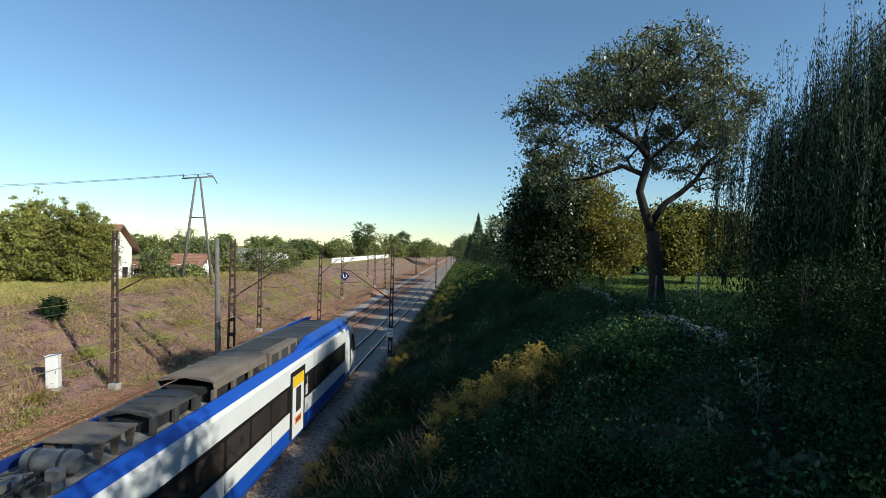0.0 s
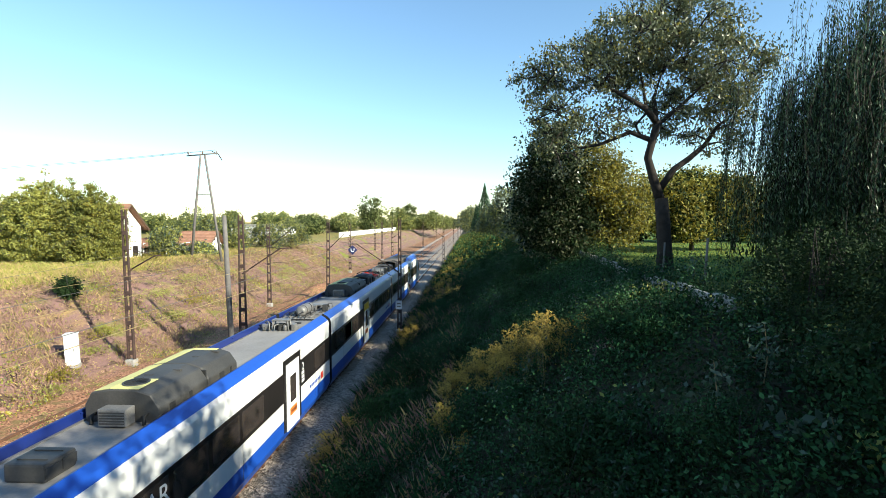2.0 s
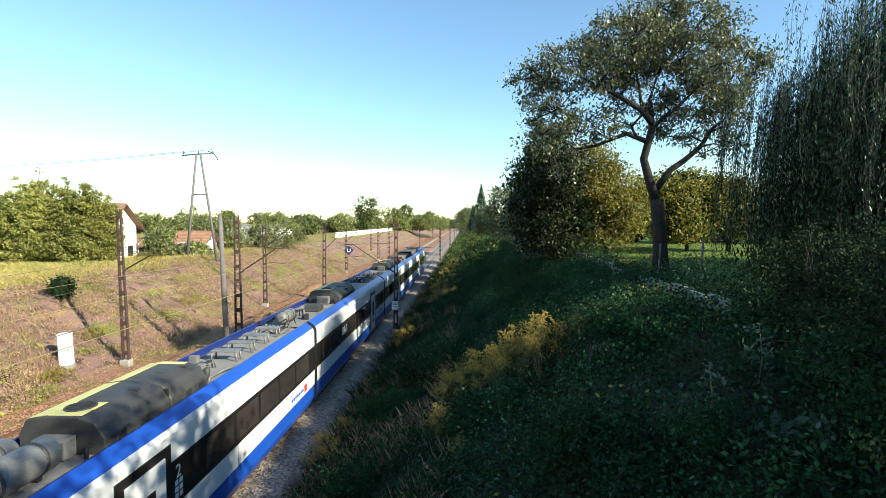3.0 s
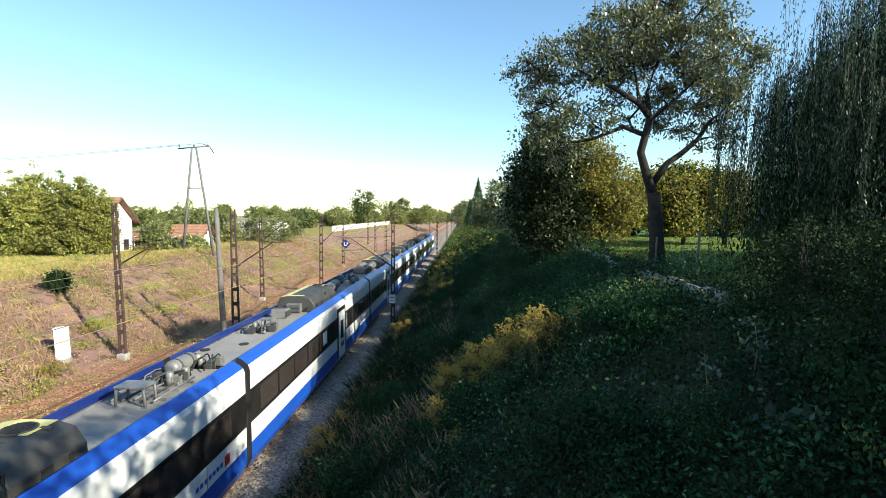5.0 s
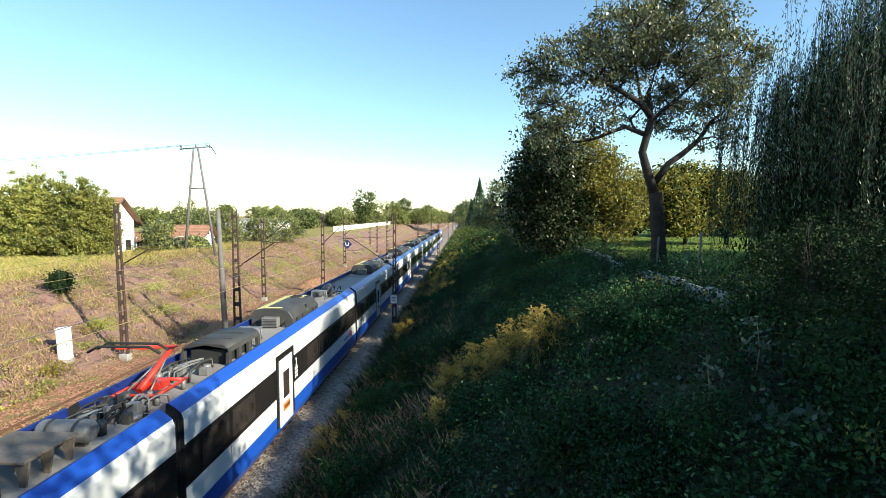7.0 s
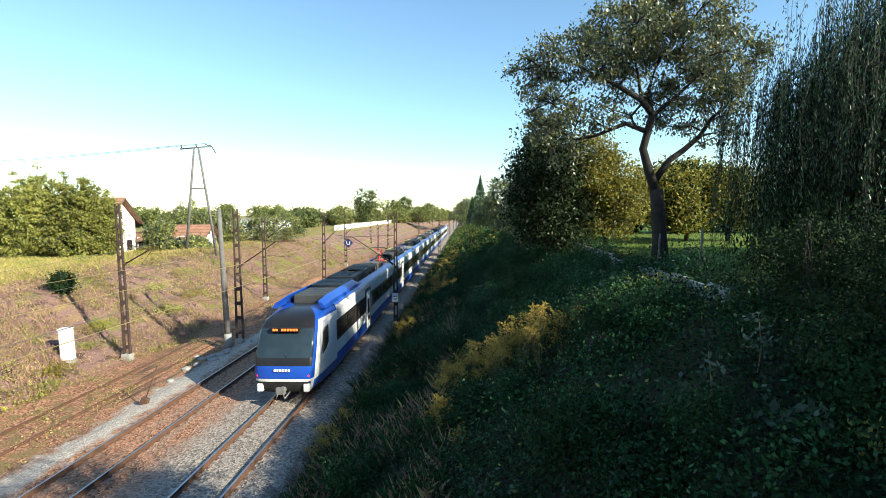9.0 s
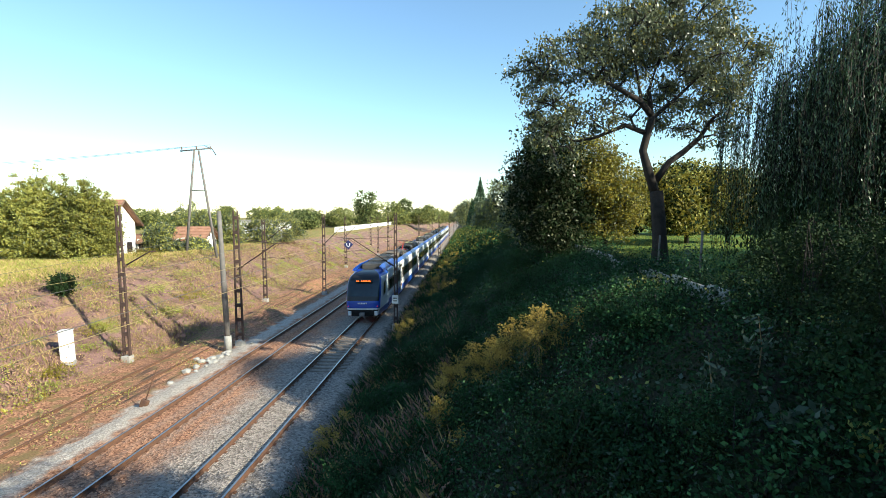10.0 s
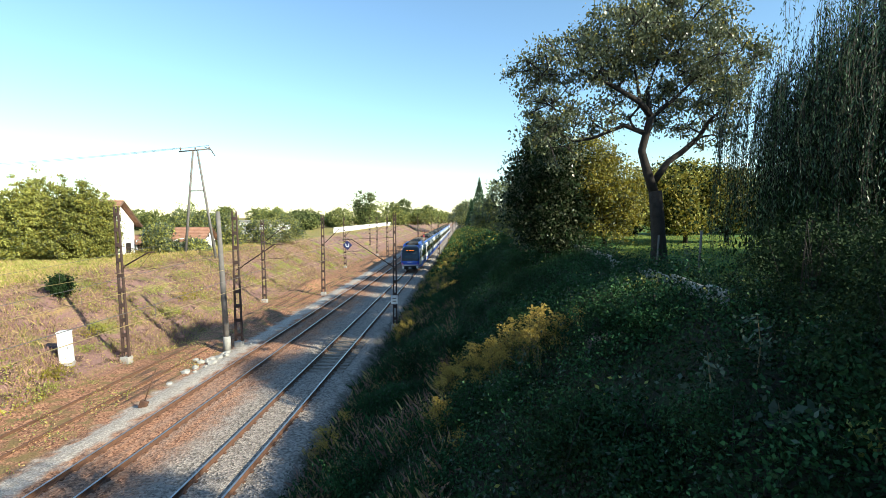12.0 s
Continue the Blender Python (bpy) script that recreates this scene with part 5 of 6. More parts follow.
# the weeping willow
def willow(center, base, radius, top, strands, seed, label, low):
    rng = np.random.default_rng(seed)
    t = tagged(empty("willow_tree", Matrix.Translation(Vector(base))), label, "tree")
    b = np.array(base)
    bm = bmesh.new()
    tube(bm, [Vector((0, 0, -0.2)), Vector((0.1, 0.1, 2.5)), Vector((0.0, 0.0, 5.0)), Vector((0.2, 0.1, 8.0))], [0.5, 0.42, 0.36, 0.10], 10)
    hooks = []
    for k in range(26):
        a = rng.uniform(0, 2 * np.pi)
        rr = radius * rng.uniform(0.45, 0.95)
        dome = lambda q: top - base[2] - 8.6 * (q / radius) ** 0.85
        zt = dome(rr) - rng.uniform(0, 1.0)
        tip = Vector((math.cos(a) * rr, math.sin(a) * rr, zt))
        mid = Vector((tip.x * 0.45, tip.y * 0.45, min(zt + 1.2, dome(rr * 0.45) - 0.5)))
        start = Vector((0, 0, min(zt - 1.5, 3.5 + rng.uniform(0, 3.5))))
        tube(bm, [start, mid, tip], [0.11, 0.06, 0.015], 6, cap=False)
        hooks += [start.lerp(mid, 0.5), mid, mid.lerp(tip, 0.35), mid.lerp(tip, 0.7), tip]
    part("trunk", bm, BARK, t)
    hooks = np.array(hooks)
    pts, dirs = [], []
    stems_v, stems_f = [], []
    for k in range(strands):
        h = hooks[rng.integers(len(hooks))] + rng.normal(size=3) * (0.75, 0.75, 0.3)
        r = math.hypot(h[0], h[1])
        if r > radius:
            h[:2] *= radius / r
        h[1] *= 0.82
        end = low(h[0] + b[0], h[1] + b[1]) - b[2] + abs(rng.normal()) * 1.1 + rng.uniform(0, 2.2) * (k % 3 == 0)
        n = max(4, int((h[2] - end) / 0.065))
        if h[2] - end < 0.5:
            continue
        f = np.linspace(0, 1, n)
        out = np.array([h[0], h[1]]) / max(r, 0.3) * 0.25
        x = h[0] + out[0] * np.sin(f * 1.6) + 0.06 * np.sin(f * 9 + k)
        y = h[1] + out[1] * np.sin(f * 1.6) + 0.06 * np.cos(f * 8 + 2 * k)
        z = h[2] + 0.12 * np.sin(np.minimum(f * 6, np.pi)) - f * (h[2] - end)
        line = np.stack([x, y, z], 1)
        pts.append(line + rng.normal(size=line.shape) * 0.045)
        i0 = len(stems_v)
        for q in line[::6]:
            stems_v += [(q[0] - 0.006, q[1], q[2]), (q[0] + 0.006, q[1] + 0.004, q[2])]
        m = len(line[::6])
        stems_f += [(i0 + 2 * j, i0 + 2 * j + 1, i0 + 2 * j + 3, i0 + 2 * j + 2) for j in range(m - 1)]
    tagged(mesh_object("stem_tangle", stems_v, stems_f, BARK, parent=t), kind="stuff")
    # core of near-black leaves: the crown's inner shade is put into their colour
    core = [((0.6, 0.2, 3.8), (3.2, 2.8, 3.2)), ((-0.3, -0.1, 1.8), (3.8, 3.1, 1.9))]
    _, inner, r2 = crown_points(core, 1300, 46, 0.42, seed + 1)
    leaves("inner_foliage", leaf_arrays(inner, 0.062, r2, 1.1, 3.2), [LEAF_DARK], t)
    pts = np.concatenate(pts)
    leaves("crown", leaf_arrays(pts, 0.028, rng, 1.3, 4.0), [LEAF_WILLOW, LEAF_DARK], t, [0.68, 0.32], seed)
    return t


willow((12.4, 14.1), (12.4, 14.1, 5.9), 4.9, 18.9, 4900, 3, "tall weeping willow with long hanging leafy strands", lambda x, y: float(ground_z(x, y)) + 0.15)

# trees beside the bridge that throw their shade over the bank and the line
for k, (x, y, r, top) in enumerate(((12.0, -1.2, 4.2, 15.3), (15.6, 4.6, 3.3, 12.2), (19.0, -7.0, 4.0, 16.6), (19.2, 14.0, 3.8, 16.6), (21.5, 20.0, 3.4, 14.0))):
    tree("shade_tree", "broad leafy tree standing beside the cutting", [([(x, y, 5.9), (x, y, 9), (x + 0.3, y, top - 2)], [0.34, 0.26, 0.06]), ([(x, y, 9), (x - 2, y + 1, 12.5)], [0.15, 0.04]), ([(x, y, 9.5), (x + 2, y - 1, 13)], [0.15, 0.04])],
         [((x, y, top - 3), (r, r, 3.0)), ((x - r * 0.3, y + 0.6, top - 6), (r * 1.0, r, 2.6)), ((x + r * 0.3, y - 0.6, top - 5.5), (r, r, 2.6)), ((x, y, top - 8.5), (r * 0.8, r * 0.8, 1.8))], 420, 56, 0.42, 0.14, [LEAF_WALNUT, LEAF_DARK], [0.6, 0.4], seed=60 + k, twigs=60, group="trees beside the cutting")

for k, (x, y, h, r) in enumerate(((5.2, 31.3, 6.0, 1.7), (5.8, 35.0, 6.3, 1.8), (6.3, 38.5, 6.6, 2.0), (6.6, 45.5, 7.4, 2.2), (7.6, 53.0, 8.0, 2.3), (8.8, 61.0, 8.8, 2.5), (9.8, 69.0, 9.2, 2.6), (11.2, 78.0, 10.0, 2.8), (12.6, 88.0, 10.6, 3.0))):
    tree("ash_tree", "slender open-crowned tree on the crest of the bank", [([(x, y, 5.8), (x + 0.1, y, 6 + h * 0.5), (x, y, 6 + h * 0.92)], [0.16, 0.10, 0.02]), ([(x, y, 6 + h * 0.4), (x - r * 0.7, y + 0.3, 6 + h * 0.7)], [0.07, 0.02])],
         [((x, y, 6 + h * 0.66), (r * 0.8, r, h * 0.32)), ((x - r * 0.4, y, 6 + h * 0.45), (r * 0.7, r, h * 0.25)), ((x + r * 0.4, y, 6 + h * 0.35), (r * 0.7, r, h * 0.2))], 230, 42, 0.28, 0.12, [LEAF_WALNUT, LEAF_DARK], [0.6, 0.4], seed=160 + k, twigs=40, group="trees along the bank")

# unseen trees added on the far side of the bridge to cut sky light
for k, (x, y, r, top) in enumerate(((5.5, -14.5, 4.0, 15.0), (14.5, -12.5, 4.2, 17.0), (25.5, -2.0, 4.2, 15.5), (-3.0, -17.0, 3.6, 13.5))):
    tree("bridge_tree", "unseen leafy tree added behind the road bridge to block sky light", [([(x, y, -0.4 if x < 4 else 5.0), (x, y, 9), (x + 0.3, y, top - 2)], [0.34, 0.26, 0.06]), ([(x, y, 8.5), (x - 2, y + 1, 12)], [0.15, 0.04])],
         [((x, y, top - 3), (r, r, 3.0)), ((x - r * 0.3, y + 0.6, top - 6), (r, r, 2.8)), ((x + r * 0.3, y - 0.6, top - 5.5), (r, r, 2.8)), ((x, y, top - 8.5), (r * 0.9, r * 0.9, 2.2))], 300, 40, 0.5, 0.24, [LEAF_WALNUT, LEAF_DARK], [0.5, 0.5], seed=170 + k, twigs=30, group="trees behind the bridge")

# tall light bushes round the houses
for k, (x, y, h, r) in enumerate(((-45.0, 46, 7.0, 2.3), (-42.0, 45.2, 8.3, 2.1), (-40.0, 45.0, 9.0, 1.9), (-37.6, 45.2, 8.2, 1.9), (-35.3, 44.8, 8.2, 1.9), (-33.9, 45.5, 6.6, 1.3))):
    tree("poplar_bush", "tall dense bush with sunlit yellow-green leaves", [([(x, y, 3.9), (x, y, 3.9 + h * 0.5), (x + 0.1, y, 3.9 + h * 0.92)], [0.14, 0.09, 0.02])],
         [((x, y, 3.9 + h * 0.42), (r, r, h * 0.38)), ((x + 0.3, y, 3.9 + h * 0.72), (r * 0.62, r * 0.62, h * 0.22)), ((x - 0.5, y - 0.3, 3.9 + h * 0.2), (r * 0.95, r, h * 0.18)), ((x + 0.1, y, 3.9 + h * 0.92), (r * 0.16, r * 0.2, h * 0.13)), ((x - r * 0.45, y + 0.2, 3.9 + h * 0.80), (r * 0.14, r * 0.2, h * 0.14)), ((x + r * 0.5, y - 0.2, 3.9 + h * 0.78), (r * 0.13, r * 0.2, h * 0.13))],
         400, 46, 0.20, 0.115, [LEAF_LIGHT, LEAF_YELLOW, LEAF_WALNUT], [0.78, 0.14, 0.08], seed=70 + k, twigs=20, category="bush", group="bushes beside the house")
for k, (x, y, h, r) in enumerate(((-33.2, 52.5, 3.0, 1.3), (-36.5, 58, 3.6, 1.6), (-35.2, 66, 5.0, 2.2), (-39.5, 70, 6.0, 2.6), (-33.0, 68, 4.2, 2.0), (-31.0, 56.0, 1.6, 1.2), (-33.0, 54, 1.4, 1.1), (-29.8, 71, 4.0, 2.2), (-28.5, 78, 4.5, 2.6))):
    tree("garden_bush", "rounded green garden bush beside the houses", [([(x, y, 3.9), (x, y, 3.9 + h * 0.7)], [0.1, 0.03])], [((x, y, 3.9 + h * 0.55), (r, r, h * 0.5)), ((x + r * 0.4, y, 3.9 + h * 0.3), (r * 0.8, r, h * 0.3))],
         170, 40, 0.27, 0.13, [LEAF_LIGHT, LEAF_WALNUT, LEAF_VINE], [0.45, 0.35, 0.2], seed=90 + k, category="bush", group="garden bushes")
gzf = lambda x, y: float(ground_z(x, y))
tree("slope_bush", "small dark round bush on the dry slope", [([(-26.2, 31.0, gzf(-26.2, 31.0) - 0.1), (-26.2, 31.0, 3.7)], [0.06, 0.02])], [((-26.2, 31.0, gzf(-26.2, 31.0) + 0.75), (0.6, 0.6, 0.7))], 90, 40, 0.15, 0.075, [LEAF_DARK], seed=101, category="bush")

# the far line of trees, and the fir
frng = random.Random(8)
for k in range(56):
    x = -150 + k * 2.55 + frng.uniform(-1, 1)
    y = 172 + frng.uniform(-14, 20) + max(0, (x + 60)) * 1.6
    h = frng.uniform(5.2, 8.2) + (4.0 if k in (45, 46) else 0)
    r = h * frng.uniform(0.42, 0.6)
    tree("distant_tree", "distant green tree in the line along the railway", [([(x, y, 3.8), (x, y, 3.8 + h * 0.6)], [0.2, 0.05])], [((x, y, 3.9 + h * 0.52), (r, r, h * 0.48)), ((x + r * 0.4, y, 4.2 + h * 0.3), (r * 0.8, r, h * 0.3))],
         90, 26, 0.6, 0.42, [LEAF_FAR, LEAF_LIGHT], [0.75, 0.25], seed=200 + k, long=1.3, group="distant trees")
for k, (x, y, h, r) in enumerate(((-31, 260, 13, 3.4), (-24, 330, 11, 4.0), (-40, 300, 9, 5), (-28, 290, 8, 5), (-52, 155, 6, 4), (-48, 150, 5, 4), (-34, 170, 13.0, 4.0))):
    tree("distant_tree", "distant green tree in the line along the railway", [([(x, y, 3.8), (x, y, 3.8 + h * 0.7)], [0.25, 0.05])], [((x, y, 4 + h * 0.66), (r, r, h * 0.34)), ((x, y, 4 + h * 0.35), (r * 0.8, r * 0.8, h * 0.3))],
         110, 28, 0.7, 0.45, [LEAF_FAR, LEAF_DARK], [0.8, 0.2], seed=280 + k, long=1.3, group="distant trees")


def fir(x, y, base, h, seed):
    rng = np.random.default_rng(seed)
    t = tagged(empty("fir_tree", pose(x, y, base)), "dark slender fir tree above the bank", "tree")
    bm = bmesh.new()
    tube(bm, [(0, 0, -0.2), (0, 0, h)], [0.2, 0.02], 6)
    part("trunk", bm, BARK, t)
    f = rng.uniform(0.08, 1, 3600) ** 0.8
    tier = np.round(f * 13) / 13
    r = (1 - tier) * h * 0.34 * rng.uniform(0.05, 1.0, len(f)) ** 0.5 + 0.05
    a = rng.uniform(0, 2 * np.pi, len(f))
    p = np.stack([r * np.cos(a), r * np.sin(a), tier * h - r * 0.25 + rng.normal(size=len(f)) * 0.2], 1)
    leaves("crown", leaf_arrays(p, 0.12, rng, 0.4, 2.4), [LEAF_WEED, LEAF_VINE, LEAF_DARK], t, [0.4, 0.35, 0.25])


fir(2.75, 90, 6.0, 8.3, 5)
fir(1.4, 96, 6.0, 4.6, 6)
for k, (x, y, h, r) in enumerate(((5.2, 72, 7.0, 2.4), (7.8, 64, 7.5, 2.6), (3.6, 84, 4.2, 2.0), (6.5, 56, 4.5, 2.0), (9.5, 52, 8.0, 2.8), (1.0, 108, 5.0, 2.6), (0.4, 125, 5.5, 3.0), (2.5, 118, 6.0, 3.0), (-0.6, 150, 5.0, 3.2), (7.4, 44, 3.2, 1.5), (5.6, 40, 2.4, 1.2))):
    tree("bank_tree", "green bushy tree along the crest of the bank", [([(x, y, 5.8), (x, y, 5.9 + h * 0.6)], [0.14, 0.04])], [((x, y, 6 + h * 0.55), (r, r, h * 0.45)), ((x - r * 0.4, y - 0.4, 6 + h * 0.25), (r * 0.8, r, h * 0.25))],
         150, 34, 0.42, 0.17, [LEAF_WALNUT, LEAF_VINE, LEAF_LIGHT], [0.6, 0.15, 0.25], seed=120 + k, group="trees along the bank")


# ---- weeds and grass ----
def weeds(name, label, xr, yr, n, height, per, size, mats, weights, seed, keep=None, near=1.0, droop=0.15):
    rng = np.random.default_rng(seed)
    x = rng.uniform(*xr, n)
    y = yr[0] + (yr[1] - yr[0]) * rng.uniform(0, 1, n) ** near
    if keep is not None:
        k = keep(x, y, rng)
        x, y = x[k], y[k]
    h = height * rng.uniform(0.35, 1.25, len(x))
    z = ground_z(x, y)
    f = rng.uniform(0.05, 1, (len(x), per))
    px = x[:, None] + rng.normal(size=f.shape) * 0.16 * (0.5 + f)
    py = y[:, None] + rng.normal(size=f.shape) * 0.16 * (0.5 + f)
    pz = z[:, None] + f * h[:, None]
    p = np.stack([px, py, pz], -1).reshape(-1, 3)
    return tagged(leaves(name, leaf_arrays(p, size, rng, droop, 1.7), mats, None, weights, seed), label, "weeds", kind="stuff")


def blades(name, label, xr, yr, n, height, width, mats, weights, seed, keep=None, near=1.0, lean=0.35, tuft=5):
    rng = np.random.default_rng(seed)
    x = rng.uniform(*xr, n)
    y = yr[0] + (yr[1] - yr[0]) * rng.uniform(0, 1, n) ** near
    if keep is not None:
        k = keep(x, y, rng)
        x, y = x[k], y[k]
    x = np.repeat(x, tuft) + rng.normal(size=len(x) * tuft) * 0.07
    y = np.repeat(y, tuft) + rng.normal(size=len(y) * tuft) * 0.07
    z = ground_z(x, y) - 0.03
    h = height * rng.uniform(0.4, 1.3, len(x))
    dx, dy = rng.normal(size=(2, len(x))) * lean * h
    a = rng.uniform(0, np.pi, len(x))
    wx, wy = np.cos(a) * width / 2, np.sin(a) * width / 2
    v = np.stack([np.stack([x - wx, y - wy, z], 1), np.stack([x + wx, y + wy, z], 1),
                  np.stack([x + dx * 0.4 + wx * 0.7, y + dy * 0.4 + wy * 0.7, z + h * 0.62], 1), np.stack([x + dx, y + dy, z + h], 1)], 1).reshape(-1, 3)
    return tagged(leaves(name, v, mats, None, weights, seed), label, "grass", kind="stuff")


def patch(scale, level, seed):
    ox = seed * 7.3
    return lambda x, y, rng: np.array([noise.noise(Vector((a * scale + ox, b * scale, 0.3))) for a, b in zip(x, y)]) > level


bank = lambda x, y, rng: (x < crest_right(y) + 0.5) & (rng.uniform(0, 1, len(x)) < 1.0)
weeds("bank_weeds", "dense dark green weeds covering the shaded bank", (-5.2, 8.5), (3.5, 75), 24000, 0.5, 12, 0.046, [LEAF_WEED, LEAF_DARK, LEAF_VINE], [0.62, 0.355, 0.025], 31, bank, 1.6)
weeds("tall_nettles", "tall green nettles in clumps on the bank", (-2.5, 8.0), (5, 60), 9000, 0.95, 15, 0.043, [LEAF_WEED, LEAF_VINE, LEAF_DARK], [0.6, 0.08, 0.32], 32, patch(0.35, 0.08, 2), 1.4)
weeds("bramble_patches", "clumps of paler broad-leaved weeds on the bank", (-1.5, 7.5), (8, 60), 2600, 0.7, 14, 0.055, [LEAF_VINE, LEAF_WEED, LEAF_LIGHT], [0.45, 0.45, 0.1], 41, patch(0.55, 0.25, 8), 1.5)
weeds("far_bank_weeds", "green and yellowing weeds along the far bank", (-4.5, 8.5), (60, 260), 6000, 0.9, 8, 0.20, [LEAF_WEED, LEAF_YELLOW, LEAF_DARK], [0.5, 0.25, 0.25], 33, None, 1.3)
blades("dead_grass", "tall brown dead grass at the foot of the bank", (-5.2, -0.5), (8, 80), 9000, 0.5, 0.0055, [GRASS_DRY, HERB_DEAD, LEAF_WEED], [0.15, 0.35, 0.5], 34, patch(0.3, -0.15, 3), 1.6)
blades("slope_grass", "dry straw-coloured grass on the sunlit slope", (-31, -19.4), (14, 90), 13000, 0.34, 0.022, [GRASS_DRY, HERB_DEAD, GRASS_GREEN], [0.26, 0.64, 0.10], 35, patch(0.28, 0.0, 4), 1.5)
weeds("slope_herbs", "low brown dried herbs on the sunlit slope", (-31, -19.4), (13, 90), 9000, 0.26, 8, 0.055, [HERB_DEAD, GRASS_DRY, LEAF_LIGHT], [0.6, 0.25, 0.15], 36, None, 1.5)
weeds("slope_tussocks", "clumps of dry brown herbs throwing small shadows", (-30, -19.4), (13, 80), 9000, 0.5, 12, 0.05, [HERB_DEAD, GRASS_DRY, STALK], [0.5, 0.2, 0.3], 42, patch(0.8, 0.12, 9), 1.4)
weeds("slope_weeds", "green and yellow weed patches on the slope", (-30, -19.2), (17, 95), 5200, 0.42, 10, 0.07, [LEAF_LIGHT, LEAF_YELLOW, LEAF_WALNUT], [0.5, 0.3, 0.2], 37, patch(0.22, 0.16, 5), 1.4)
blades("top_grass", "long pale grass on the top of the bank", (-46, -28.6), (22, 75), 16000, 0.42, 0.024, [GRASS_DRY, GRASS_GREEN], [0.6, 0.4], 38, None, 1.3)
weeds("line_weeds", "small weeds growing in the old track", (-19.6, -14.9), (10, 70), 1300, 0.26, 9, 0.05, [LEAF_LIGHT, GRASS_DRY, LEAF_WALNUT], [0.4, 0.4, 0.2], 39, patch(0.5, 0.12, 6), 1.4)
blades("lawn_grass", "short green lawn grass beyond the bank", (6.5, 22), (14, 45), 14000, 0.10, 0.016, [GRASS_GREEN, LEAF_WEED], [0.6, 0.4], 40, lambda x, y, rng: x > crest_right(y) + 0.6, 1.2)


def bramble(seed, r, h, mats, weights, name="bramble_bush", label="low dark bramble bush on the shaded bank"):
    """A low mound of small leaves on arching canes."""
    rng = np.random.default_rng(seed)
    t = tagged(empty(name), label, "bush", "brambles on the bank")
    bm = bmesh.new()
    for k in range(7):
        a = rng.uniform(0, 2 * np.pi)
        d = r * rng.uniform(0.5, 1.0)
        tube(bm, [(0, 0, -0.1), (math.cos(a) * d * 0.4, math.sin(a) * d * 0.4, h * rng.uniform(0.7, 1.0)), (math.cos(a) * d, math.sin(a) * d, h * 0.35)], [0.008, 0.006, 0.003], 4, cap=False)
    tagged(part("cane", bm, BARK, t), kind="stuff")
    _, p, rng = crown_points([((0, 0, h * 0.4), (r, r, h * 0.55)), ((r * 0.3, -r * 0.2, h * 0.6), (r * 0.6, r * 0.6, h * 0.45))], 110, 32, 0.11, seed)
    leaves("foliage", leaf_arrays(p, 0.036, rng, 0.3, 1.6), mats, t, weights, seed)
    return t


brambles = [bramble(500, 0.8, 0.8, [LEAF_WEED, LEAF_DARK], [0.7, 0.3]), bramble(501, 0.6, 0.6, [LEAF_WEED, LEAF_VINE], [0.85, 0.15]), bramble(502, 1.0, 0.95, [LEAF_DARK, LEAF_WEED], [0.6, 0.4])]
brng = random.Random(77)
k = 0
while k < 120:
    y = 5.0 + 55 * brng.random() ** 1.6
    x = brng.uniform(-3.8, float(crest_right(np.array(y))) - 0.3)
    if -1.6 < x < 3.2 and abs(y - (15.4 - 1.17 * x)) < 1.8:
        continue
    m = Matrix.Translation((x, y, gzf(x, y) - 0.03)) @ Matrix.Rotation(brng.uniform(0, 6.28), 4, "Z")
    ob = brambles[k] if k < 3 else copy_thing(brambles[k % 3], m)
    ob.matrix_basis = m
    ob.scale = (brng.uniform(0.7, 1.35),) * 3
    k += 1
# added bushes in near-black leaves, to cover sun flecks with deep shade
shade_bushes = [bramble(510, 1.3, 1.9, [LEAF_DARK], None, "elder_bush", "near-black leafy bush added to deepen the shade beneath the willow"), bramble(511, 1.1, 1.6, [LEAF_DARK], None, "elder_bush", "near-black leafy bush added to deepen the shade beneath the willow")]
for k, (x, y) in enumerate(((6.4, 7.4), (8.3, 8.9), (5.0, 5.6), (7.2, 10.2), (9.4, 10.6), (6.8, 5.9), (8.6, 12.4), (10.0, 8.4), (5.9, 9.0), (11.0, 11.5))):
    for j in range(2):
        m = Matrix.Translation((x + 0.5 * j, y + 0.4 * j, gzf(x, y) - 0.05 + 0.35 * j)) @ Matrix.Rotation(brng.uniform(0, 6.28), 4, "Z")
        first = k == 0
        ob = shade_bushes[j] if first else copy_thing(shade_bushes[(k + j) % 2], m)
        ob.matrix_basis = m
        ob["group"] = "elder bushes"


